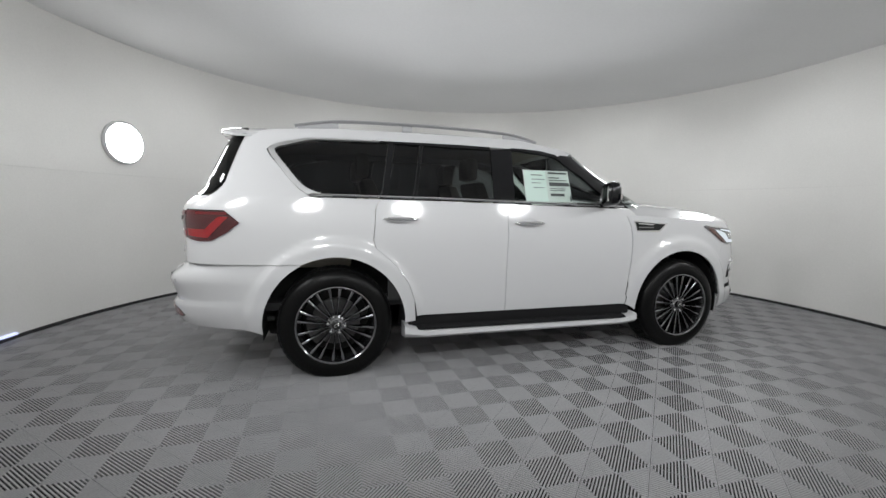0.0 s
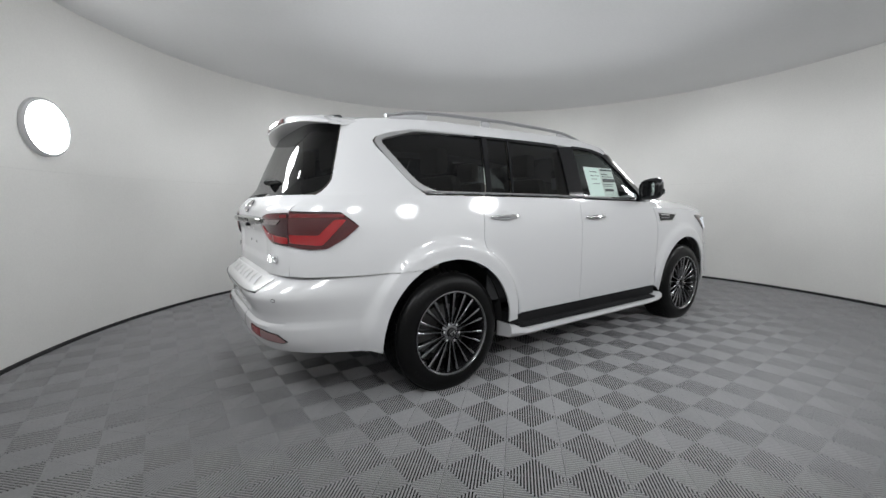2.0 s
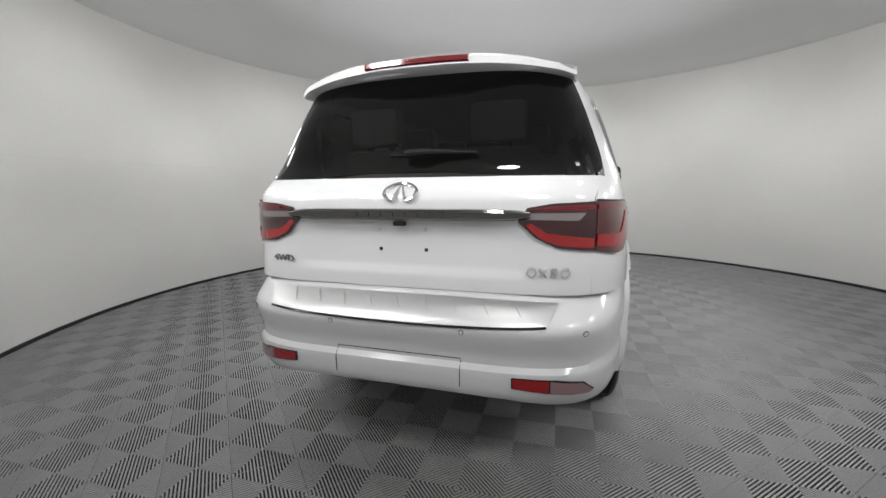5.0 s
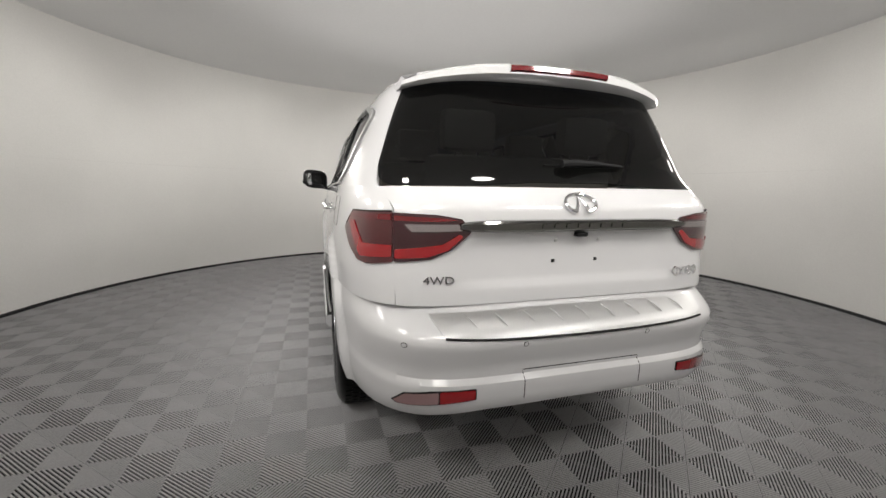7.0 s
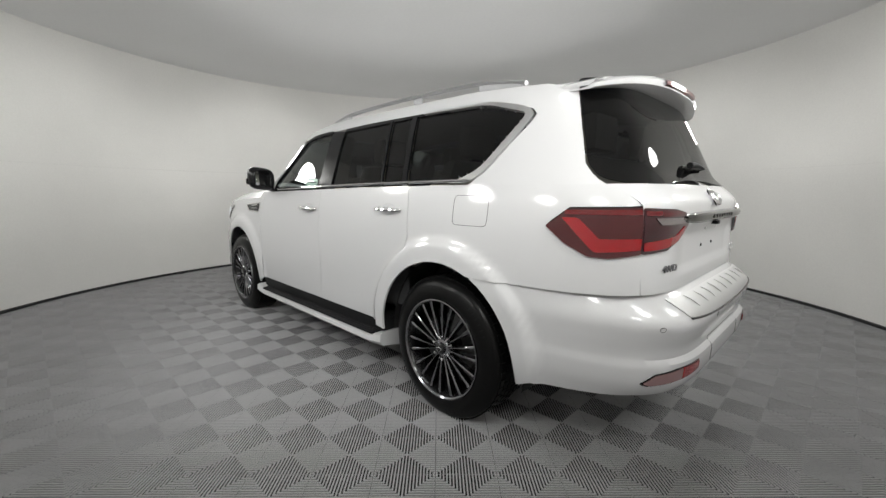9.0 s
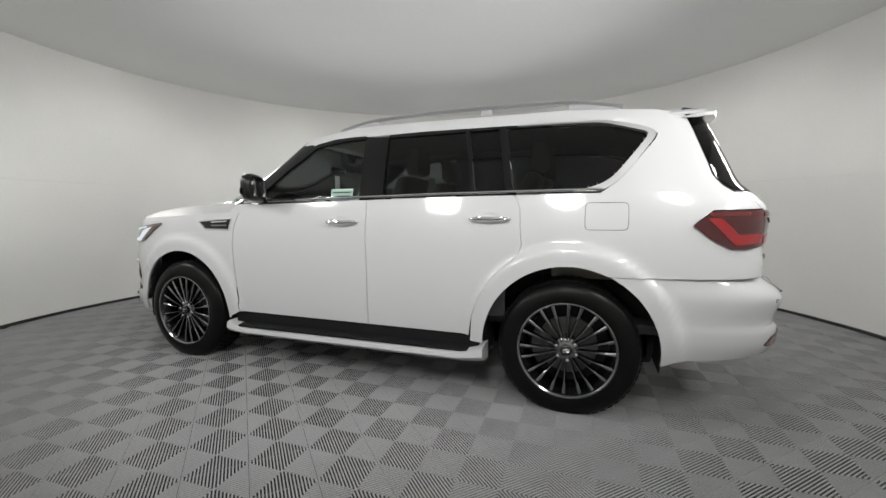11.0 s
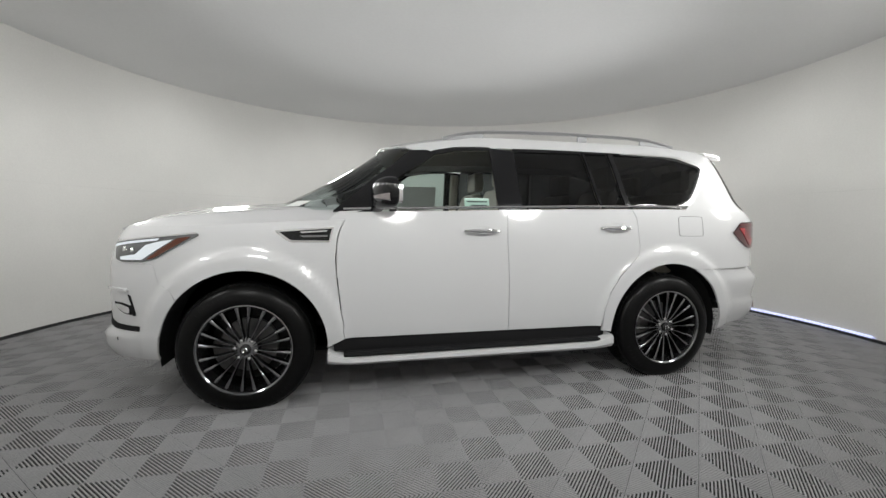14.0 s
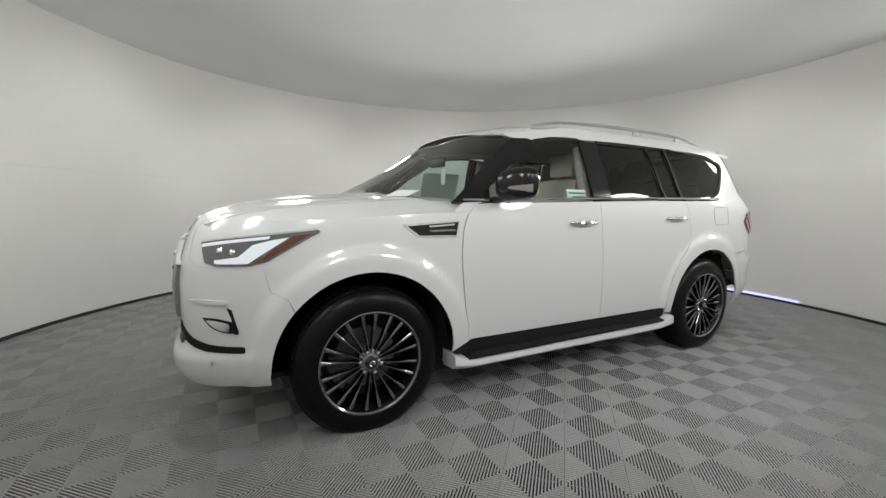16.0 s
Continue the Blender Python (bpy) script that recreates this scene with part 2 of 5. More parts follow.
def sheet(outline, place, du, dv, lift=0.0, thick=0.014, both=False):
    """A curved plate: the outline, cut into a fine net in its flat plan, laid on the surface place(u, v),
    `lift` proud of it, with turned-in edges `thick` deep."""
    bm = bmesh.new()
    lo, hi = min(p[0] for p in outline), max(p[0] for p in outline)
    known = {}

    def at(u, v):
        key = (round(u, 5), round(v, 5))
        if key not in known:
            e = 1e-3
            c = place(u, v)
            n = (place(u + e, v) - place(u - e, v)).cross(place(u, v + e) - place(u, v - e))
            if n.length < 1e-12:
                n = Vector((0, 0, 1))
            n.normalize()
            if n.dot(c - Vector((0, 0, 0.75))) < 0:
                n = -n
            known[key] = (bm.verts.new(c + n * lift), n)
        return known[key][0]

    for i in range(math.floor(lo / du), math.ceil(hi / du)):
        strip = clip_poly(clip_poly(outline, 0, i * du, True), 0, (i + 1) * du, False)
        if len(strip) < 3:
            continue
        for j in range(math.floor(min(p[1] for p in strip) / dv), math.ceil(max(p[1] for p in strip) / dv)):
            cell = clip_poly(clip_poly(strip, 1, j * dv, True), 1, (j + 1) * dv, False)
            vs = []
            for p in cell:
                v = at(*p)
                if v not in vs:
                    vs.append(v)
            if len(vs) > 2:
                try:
                    bm.faces.new(vs)
                except ValueError:
                    pass
    normals = {v: n for v, n in known.values()}
    for f in bm.faces:
        f.normal_update()
        if f.normal.dot(normals[f.verts[0]]) < 0:
            f.normal_flip()
    if thick:
        rim = [e for e in bm.edges if len(e.link_faces) == 1]
        inner = {}
        for e in rim:
            for v in e.verts:
                if v not in inner:
                    inner[v] = bm.verts.new(v.co - normals[v] * thick)
        for e in rim:
            a, b = e.verts
            f = e.link_faces[0]
            order = [l.vert for l in f.loops]
            if order[(order.index(a) + 1) % len(order)] is not b:
                a, b = b, a
            try:
                bm.faces.new((b, a, inner[a], inner[b]))
            except ValueError:
                pass
    lone = [v for v in bm.verts if not v.link_faces]
    bmesh.ops.delete(bm, geom=lone, context="VERTS")
    return bm


def mirrored(bm):
    """A copy of a plate on the car's other side."""
    c = bm.copy()
    for v in c.verts:
        v.co.y = -v.co.y
    bmesh.ops.reverse_faces(c, faces=c.faces)
    return c


# ---- the round room ----
def wall_ring():
    bm = bmesh.new()
    steps = 180
    rows = [(ROOM_R, 0.03), (ROOM_R, 0.6), (ROOM_R, 1.55), (ROOM_R, 2.4), (ROOM_R, ROOM_H), (ROOM_R + 0.15, ROOM_H), (ROOM_R + 0.15, -0.05), (ROOM_R, -0.05)]
    turned(bm, rows, steps, "z", closed=True)
    for v in bm.verts:
        v.co.x += CX
        v.co.y += CY
    return bm


tagged(finish("wall_round", wall_ring(), WALL), "smooth white fabric wall running round the whole studio", "wall", kind="structure")

bm = bmesh.new()
turned(bm, [(0.001, ROOM_H), (1.5, ROOM_H), (3.0, ROOM_H), (ROOM_R + 0.2, ROOM_H), (ROOM_R + 0.2, ROOM_H + 0.12), (0.001, ROOM_H + 0.12)], 96, "z")
for v in bm.verts:
    v.co.x += CX
    v.co.y += CY
tagged(finish("ceiling", bm, CEILING), "flat pale grey stretched fabric ceiling of the round studio", "ceiling", kind="structure")

bm = bmesh.new()
turned(bm, [(ROOM_R - 0.012, 0.0), (ROOM_R - 0.012, 0.045), (ROOM_R - 0.004, 0.052), (ROOM_R + 0.004, 0.052), (ROOM_R + 0.004, 0.0)], 180, "z")
for v in bm.verts:
    v.co.x += CX
    v.co.y += CY
tagged(finish("baseboard", bm, BASE), "thin black strip along the foot of the round wall", "baseboard", kind="structure")

# the fabric hangs in two tiers; their joint runs round at shoulder height
bm = bmesh.new()
turned(bm, [(ROOM_R + 0.002, 1.589), (ROOM_R - 0.0015, 1.590), (ROOM_R - 0.0015, 1.600), (ROOM_R + 0.002, 1.601)], 180, "z")
for v in bm.verts:
    v.co.x += CX
    v.co.y += CY
tagged(finish("trim", bm, SEAM), "faint horizontal joint between two tiers of wall fabric", "wall joint", kind="structure")

# ---- ribbed tiles, laid at 45 degrees to the car ----
PITCH, RIB_H, FLOOR_Z = 0.282, 0.0050, 0.02


def tile_mesh():
    """One tile: four triangles of ribs that run square to their own edge, with a seam round it."""
    verts, faces = [], []
    h, n = PITCH / 2 - 0.0012, 19
    w = 2 * h / n

    def quad(*ps):
        k = len(verts)
        verts.extend(ps)
        faces.append(tuple(range(k, k + len(ps))))

    for turn in range(4):
        c, s = ((1, 0), (0, 1), (-1, 0), (0, -1))[turn]

        def spot(u, v, z):
            return (c * u - s * v, s * u + c * v, z)
        for k in range(n):
            u0, u1 = -h + w * (k + 0.285), -h + w * (k + 0.715)
            i0, i1 = abs(u0), abs(u1)
            if u0 < 0 < u1:
                i0 = i1 = 0.0
            quad(spot(u0, -h, 0), spot(u1, -h, 0), spot(u1, -i1, 0), spot(u0, -i0, 0))
            quad(spot(u0, -h, -RIB_H), spot(u0, -h, 0), spot(u0, -i0, 0), spot(u0, -i0, -RIB_H))
            quad(spot(u1, -h, 0), spot(u1, -h, -RIB_H), spot(u1, -i1, -RIB_H), spot(u1, -i1, 0))
        e = 0.0014
        quad(spot(-h, -h, -0.002), spot(h, -h, -0.002), spot(h - e, -h + e, -0.002), spot(-h + e, -h + e, -0.002))
    return verts, faces
TILE_TURN, TILE_X, TILE_Y = 45.8, -0.0834, -0.0204

# ---- the car: x ahead, y to its left, axles at +-1.5375 ----
AXLE, HUB_Z, TYRE_R, ARCH_R = 1.5375, 0.412, 0.412, 0.505

B_LOW = spline([(0.26, 0.93), (0.40, 0.968), (0.55, 0.985), (0.8, 0.99), (1.0, 0.985), (1.12, 0.975), (1.25, 0.955), (1.34, 0.938)])
AR_LOW = spline([(0.70, 2.60), (0.9, 2.60), (1.05, 2.595), (1.18, 2.61), (1.25, 2.608), (1.30, 2.575), (1.34, 2.531)])
AR_BUMP = spline([(0.34, 2.566), (0.40, 2.631), (0.46, 2.686), (0.50, 2.704), (0.575, 2.708), (0.60, 2.686), (0.63, 2.688), (0.70, 2.711), (0.75, 2.724), (0.775, 2.711), (0.82, 2.661), (0.87, 2.592), (0.90, 2.546)])
AF_LOW = spline([(0.30, 2.38), (0.37, 2.47), (0.44, 2.505), (0.50, 2.50), (0.545, 2.462), (0.60, 2.455), (0.8, 2.458), (0.95, 2.447), (1.05, 2.42), (1.12, 2.395), (1.18, 2.355), (1.25, 2.27), (1.34, 2.05)])
B_UP = spline([(1.27, 0.950), (1.34, 0.938), (1.45, 0.900), (1.6, 0.848), (1.72, 0.800), (1.80, 0.757), (1.86, 0.70), (1.90, 0.64), (1.93, 0.58)])
AR_UP = spline([(1.27, 2.60), (1.32, 2.555), (1.36, 2.505), (1.40, 2.470), (1.5, 2.425), (1.65, 2.36), (1.80, 2.29), (1.88, 2.25), (1.93, 2.22)])
AF_UP = spline([(1.27, 1.60), (1.36, 1.40), (1.5, 1.12), (1.65, 0.86), (1.80, 0.64), (1.88, 0.51), (1.93, 0.42)])


def flare(x, z):
    r = math.hypot(abs(x) - AXLE, z - HUB_Z)
    return 0.026 * (1 - step(0.595, 0.640, r)) * step(0.2, 0.42, z)


def shell(b, ar, af, nr, nf, flared=True):
    """The surface round the car at a height: d runs from the rear middle (-2) along the left side to the front middle (2)."""
    def place(d, z):
        if abs(d) > 2:
            p = place(math.copysign(4, d) - d, z)
            p.y = -p.y
            return p
        rear = d < 0
        n, a = (nr, ar(z)) if rear else (nf, af(z))
        k = 0.5 ** (1 / n)
        w = b(z)
        s = -1 if rear else 1
        if abs(d) <= 1:
            x = d * k * a
            y = w * (1 - abs(d * k) ** n) ** (1 / n)
        else:
            f = (2 - abs(d)) * k
            y = w * f
            x = s * a * (1 - min(abs(f), 1) ** n) ** (1 / n)
        if flared:
            y += math.copysign(flare(x, z), y) if abs(y) > 0.5 else 0
        return Vector((x, y, z))

    def by_x(x, z):
        n, a = (nr, ar(z)) if x < 0 else (nf, af(z))
        k = 0.5 ** (1 / n)
        if abs(x) / a <= k:
            return x / (a * k)
        f = (1 - min(abs(x) / a, 1) ** n) ** (1 / n)
        return math.copysign(2 - f / k, x)

    def by_y(y, z, rear):
        n = nr if rear else nf
        f = y / (b(z) * 0.5 ** (1 / n))
        return -(2 - f) if rear else 2 - f
    return place, by_x, by_y


LOW, LOW_X, LOW_Y = shell(B_LOW, AR_LOW, AF_LOW, 7.0, 6.0)
BUMP, BUMP_X, BUMP_Y = shell(B_LOW, AR_BUMP, AF_LOW, 6.0, 6.0)
UP, UP_X, UP_Y = shell(B_UP, AR_UP, AF_UP, 7.0, 3.3, False)
DU, DV = 0.0125, 0.03


def low(points):
    return [(LOW_X(x, z), z) for x, z in points]


def up(points):
    return [(UP_X(p[0], p[1]), *p[1:]) for p in points]


car = tagged(new("car"), "pearl-white sport utility vehicle with dark alloy wheels on tiled floor", "car")


def pair(name, bm, mat, parent=None, label="", label_other=""):
    """A plate on the left side and its mirror image on the right; returns both."""
    other = mirrored(bm)
    return part(name, bm, mat, parent or car, label), part(name, other, mat, parent or car, label_other or label)


def belt(x):
    return 1.287 + (0.87 - x) * 0.024 if x > -0.7 else 1.325 + (-0.7 - x) * 0.012


GAP = 0.0019
# door lines, given as (x, z) from the sill to the belt
def front_line(o):
    return [(0.925 + o, 0.455), (0.945 + o, 0.62), (0.965 + o, 0.80), (0.978 + o, 1.0), (0.965 + o, 1.12), (0.925 + o, 1.22), (0.87 + o, 1.285)]


def middle_line(o):
    return [(-0.215 + o, 0.455), (-0.213 + o, 0.8), (-0.20 + o, 1.1), (-0.20 + o, belt(-0.2))]


def rear_line(o):
    return [(-0.945 + o, 0.455), (-0.965 + o, 0.58), (-1.01 + o, 0.71), (-1.09 + o, 0.83), (-1.19 + o, 0.925), (-1.25 + o, 0.975), (-1.268 + o, 1.04), (-1.255 + o, 1.15), (-1.215 + o, belt(-1.215))]


def belted(x0, x1, steps=8, dz=0.0):
    return [(x0 + (x1 - x0) * k / steps, belt(x0 + (x1 - x0) * k / steps) + dz) for k in range(1, steps)]


front_doors = pair("front_door", sheet(low(front_line(-GAP) + belted(0.86, -0.19) + middle_line(GAP)[::-1]), LOW, DU, DV), PAINT)
rear_doors = pair("rear_door", sheet(low(middle_line(-GAP) + belted(-0.2, -1.21) + rear_line(GAP)[::-1]), LOW, DU, DV), PAINT)

H_MID = spline([(0.9, 1.372), (1.25, 1.36), (1.6, 1.338), (2.0, 1.300), (2.25, 1.245), (2.36, 1.195), (2.43, 1.125), (2.50, 1.02)])


def top_front(x, y):
    a = abs(y)
    ridge = 0.012 * (step(0.34, 0.44, a) - step(0.46, 0.60, a))
    return Vector((x, y, H_MID(x + 0.07 * a * a) - 0.035 * (a / 0.7) ** 2 + ridge - 0.075 * step(0.74, 1.0, a)))


def crown(d):
    """The height at which the bonnet's surface meets the body side."""
    lo, hi = 0.95, 1.34
    for _ in range(30):
        z = (lo + hi) / 2
        p = LOW(d, z)
        if top_front(p.x, p.y).z > z:
            lo = z
        else:
            hi = z
    return lo


D0, D1, D2 = LOW_X(0.90, 1.25), LOW_X(2.06, 1.1), LOW_Y(0.66, 1.05, False)
edge_line = [(D0 + (D2 - D0) * k / 40, crown(D0 + (D2 - D0) * k / 40)) for k in range(41)]
# front wing below the bonnet edge
wing = [(0.925 + GAP, 0.455), (1.04, 0.40)] + arc(AXLE, HUB_Z, ARCH_R, 182, 40)[0:] + [(1.955, 0.80), (2.03, 0.84), (2.06, 0.955)]
wing = low(wing) + [(LOW_Y(0.78, 0.962, False), 0.962), (LOW_Y(0.70, 0.997, False), 0.997)] + edge_line[::-1] + low([(0.925 + GAP, 1.225), (0.968 + GAP, 1.12), (0.981 + GAP, 1.0), (0.968 + GAP, 0.8), (0.948 + GAP, 0.62)])
front_wings = pair("front_wing", sheet(wing, LOW, DU, DV), PAINT)

pair("wing_corner", sheet(low([(0.80, 1.300), (0.955, 1.292), (1.02, 1.24), (1.03, 1.20), (0.935, 1.20), (0.90, 1.25), (0.85, 1.288)]), LOW, DU, DV, -0.006, 0.004), PAINT)
# rear quarter, round the side window and back to the tailgate
TG = 0.772


quarter_low = [(LOW_X(x, z), z) for x, z in rear_line(-GAP)[1:]] + [(LOW_X(-1.5, 1.336), 1.336), (LOW_X(-2.2, 1.336), 1.336), (LOW_Y(TG + 0.027, 1.336, True), 1.336)] + \
    [(LOW_Y(TG + 0.004, 1.25, True), 1.25), (LOW_Y(TG, 1.0, True), 1.0), (LOW_Y(TG, 0.90, True), 0.90), (LOW_Y(TG, 0.8735, True), 0.8735), (LOW_X(-2.10, 0.8665), 0.8665), (LOW_X(-1.79, 0.8665), 0.8665)] + \
    [(LOW_X(x, z), z) for x, z in arc(-AXLE, HUB_Z, ARCH_R, 115, 0, 30)] + [(LOW_X(-1.035, 0.41), 0.41), (LOW_X(-0.955, 0.42), 0.42)]
quarters = pair("rear_quarter", sheet(quarter_low, LOW, DU, DV), PAINT)
quarter_up = [(-1.215, 1.33), (-1.5, 1.333), (-1.64, 1.335), (-1.72, 1.35), (-1.79, 1.40), (-1.92, 1.56), (-1.985, 1.64), (-2.0, 1.675), (-1.975, 1.705), (-1.88, 1.732), (-1.70, 1.770), (-1.4, 1.775), (-0.6, 1.782), (0.0, 1.768), (0.30, 1.72)]
strip = [(UP_X(x, z), z) for x, z in quarter_up[3:]] + [(UP_X(0.43, 1.735), 1.735), (UP_Y(0.72, 1.760, False), 1.760), (UP_Y(0.69, 1.776, False), 1.776), (UP_X(0.40, 1.790), 1.790), (UP_X(0.20, 1.815), 1.815), (UP_X(-0.2, 1.862), 1.862), (UP_X(-1.5, 1.862), 1.862), (UP_X(-2.0, 1.830), 1.830)] + \
    [(UP_Y(0.664, 1.785, True), 1.785), (UP_Y(0.686, 1.74, True), 1.74), (UP_Y(0.742, 1.6, True), 1.6), (UP_Y(0.800, 1.43, True), 1.43), (UP_Y(0.812, 1.37, True), 1.37), (UP_Y(0.812, 1.336, True), 1.336), (UP_X(-1.7, 1.336), 1.336)]
pillars = pair("rear_pillar", sheet(strip, UP, DU, DV), PAINT)

# bumpers, wrapped round the corners
rb = [(BUMP_X(-2.040, 0.365), 0.365)] + [(BUMP_X(x, z), z) for x, z in arc(-AXLE, HUB_Z, ARCH_R, 176, 117.5, 16)] + [(BUMP_X(-1.78, 0.8645), 0.8645), (BUMP_X(-2.2, 0.8645), 0.8645), (BUMP_Y(0.795, 0.868, True), 0.868), (BUMP_Y(0.775, 0.89, True), 0.89)]
rb = rb + [(-4 - d, z) for d, z in rb[::-1]]
rb = rb + [(-4 - BUMP_X(-2.12, 0.40), 0.40)] + [(BUMP_Y(y, z, True), z) for y, z in ((-0.80, 0.43), (-0.45, 0.465), (0.0, 0.47), (0.45, 0.465), (0.80, 0.43))] + [(BUMP_X(-2.12, 0.40), 0.40)]
rear_bumper = part("rear_bumper", sheet(rb, BUMP, DU, 0.02), PAINT, car)
fb = [(LOW_X(x, z), z) for x, z in [(2.041, 0.36)] + arc(AXLE, HUB_Z, ARCH_R, 2, 39.4, 12) + [(1.956, 0.7992), (2.031, 0.8392), (2.061, 0.9540)]] + [(LOW_Y(0.78, 0.9612, False), 0.9612), (LOW_Y(0.70, 0.9962, False), 0.9962), (LOW_Y(0.662, 1.10, False), 1.10), (LOW_Y(0.64, 1.175, False), 1.175), (LOW_Y(0.40, 1.190, False), 1.190)]
fb = fb + [(4 - d, z) for d, z in fb[::-1]]
fb = fb + [(LOW_Y(y, z, False), z) for y, z in ((-0.75, 0.365), (-0.5, 0.385), (0.0, 0.39), (0.5, 0.385), (0.75, 0.365))]
front_bumper = part("front_bumper", sheet(fb, LOW, DU, 0.02), PAINT, car)

# bonnet and wing tops
nose = [LOW(d, crown(d)) for d in [D2 + (2 - D2) * k / 12 for k in range(13)]]
bonnet = [(p.x, p.y) for p in nose[::-1]] + [(2.30, 0.735), (2.15, 0.775), (2.0, 0.785), (1.5, 0.79), (1.20, 0.785), (1.13, 0.745), (1.30, 0.55), (1.40, 0.3), (1.44, 0.0)]
bonnet = bonnet + [(x, -y) for x, y in bonnet[-2:0:-1]]
part("bonnet", sheet(bonnet, top_front, 0.03, 0.03), PAINT, car)
wingtop = [(nose[0].x - 0.004, nose[0].y + 0.004), (2.30, 0.741), (2.15, 0.780), (2.0, 0.790), (1.5, 0.795), (1.20, 0.790), (1.12, 0.752), (0.98, 0.80), (0.92, 0.86)] + [(LOW(d, z).x, LOW(d, z).y) for d, z in edge_line]
top_left = sheet(wingtop, top_front, 0.03, 0.03)
top_right = mirrored(top_left)
part("wing_top", top_left, PAINT, front_wings[0])
part("wing_top", top_right, PAINT, front_wings[1])

# roof
R_MID = spline([(-2.42, 1.855), (-2.2, 1.890), (-1.5, 1.928), (-0.6, 1.938), (0.1, 1.918), (0.45, 1.868), (0.72, 1.80)])


def top_roof(x, y):
    return Vector((x, y, R_MID(x) - 0.105 * (abs(y) / 0.72) ** 2.8))


roof = [(0.675, 0), (0.655, 0.35), (0.60, 0.56), (0.50, 0.67), (0.42, 0.72), (0.30, 0.735), (0.0, 0.715), (-1.2, 0.705), (-1.9, 0.695), (-2.05, 0.662), (-2.14, 0.625), (-2.19, 0.55), (-2.22, 0.4), (-2.235, 0)]
roof = roof + [(x, -y) for x, y in roof[-2:0:-1]]
roof_panel = part("roof", sheet(roof, top_roof, 0.05, 0.04), PAINT, car)

# dark inner body: floor pan, wheel housings, engine bay
bm = bmesh.new()
box(bm, -2.05, 2.20, -0.62, 0.62, 0.26, 0.50, 0.04)
box(bm, -1.0, 1.0, -0.86, 0.86, 0.30, 0.46, 0.03)
box(bm, 1.05, 2.30, -0.62, 0.62, 0.45, 1.02, 0.05)
box(bm, -2.5, -1.0, -0.60, 0.60, 0.45, 0.80, 0.05)
part("underbody", bm, UNDER, car)
for sx in (-1, 1):
    for sy in (-1, 1):
        bm = bmesh.new()
        prof = arc(0, 0, ARCH_R + 0.012, -12, 192, 26)
        outer_y = [min(0.895, LOW(LOW_X(sx * AXLE + x, max(0.40, HUB_Z + z)), max(0.40, HUB_Z + z)).y - 0.018) for x, z in prof]
        ring = [[bm.verts.new((sx * AXLE + x, sy * (y or oy), HUB_Z + z)) for (x, z), oy in zip(prof, outer_y)] for y in (0, 0.62)]
        for k in range(len(prof) - 1):
            bm.faces.new((ring[0][k], ring[0][k + 1], ring[1][k + 1], ring[1][k]))
        bm.faces.new(ring[1])
        part("wheel_housing", bm, UNDER, car, smooth=False)


# ---- glass house ----
def glazed(name, pts, mat, lift=-0.004, thick=0.004, label="", rounding=0.02):
    return pair(name, sheet(rounded(up(pts), rounding * 0.42), UP, DU, DV, lift - 0.008, thick), mat, label=label)


clear_side = glazed("front_window", [(0.80, 1.312), (0.71, 1.408), (0.525, 1.556), (0.30, 1.703), (0.126, 1.740), (-0.115, 1.752), (-0.135, 1.335), (-0.14, 1.318)], GLASS_CLEAR, label="clear front side window")
glazed("rear_door_window", [(-0.325, 1.327), (-0.30, 1.755), (-0.86, 1.762), (-0.955, 1.337)], GLASS_DARK, label="dark tinted rear side window")
glazed("vent_window", [(-0.985, 1.337), (-0.89, 1.762), (-1.085, 1.762), (-1.175, 1.340)], GLASS_DARK, label="dark tinted fixed pane")
glazed("quarter_window", [(-1.225, 1.345), (-1.135, 1.762, 0.02), (-1.70, 1.755, 0.08), (-1.965, 1.685, 0.04), (-1.94, 1.63, 0.05), (-1.76, 1.395, 0.08), (-1.64, 1.348, 0.05)], GLASS_DARK, label="dark tinted quarter window")


def blackout(pts, name, mat=None, lift=0.0):
    return pair(name, sheet(up(pts), UP, DU, DV, lift, 0.012), mat or BLACK)


blackout([(-0.14, 1.312), (-0.115, 1.770), (-0.30, 1.752), (-0.325, 1.322)], "middle_pillar")
blackout([(-0.96, 1.334), (-0.865, 1.770), (-0.885, 1.770), (-0.98, 1.334)], "window_divider", lift=0.003)
blackout([(-1.178, 1.335), (-1.088, 1.770), (-1.132, 1.770), (-1.222, 1.335)], "rear_door_pillar", lift=0.002)
blackout([(0.36, 1.705), (0.30, 1.737), (0.15, 1.765), (-0.115, 1.775), (-0.115, 1.752), (0.126, 1.738), (0.27, 1.712), (0.31, 1.700)], "front_pillar_trim", lift=0.004)
blackout([(-0.30, 1.752), (-0.30, 1.780), (-1.40, 1.780), (-1.72, 1.770), (-1.70, 1.755), (-1.14, 1.762)], "window_top_trim", lift=-0.001)


def along(points, r, name, mat, flat=1.0, lift=0.009):
    """A thin bright strip along points of the upper shell."""
    bm = bmesh.new()
    pts = []
    for x, z in points:
        p = UP(UP_X(x, z), z)
        pts.append(p + Vector((0, lift, 0)))
    tube(bm, pts, r, 8, flat)
    return pair(name, bm, mat)


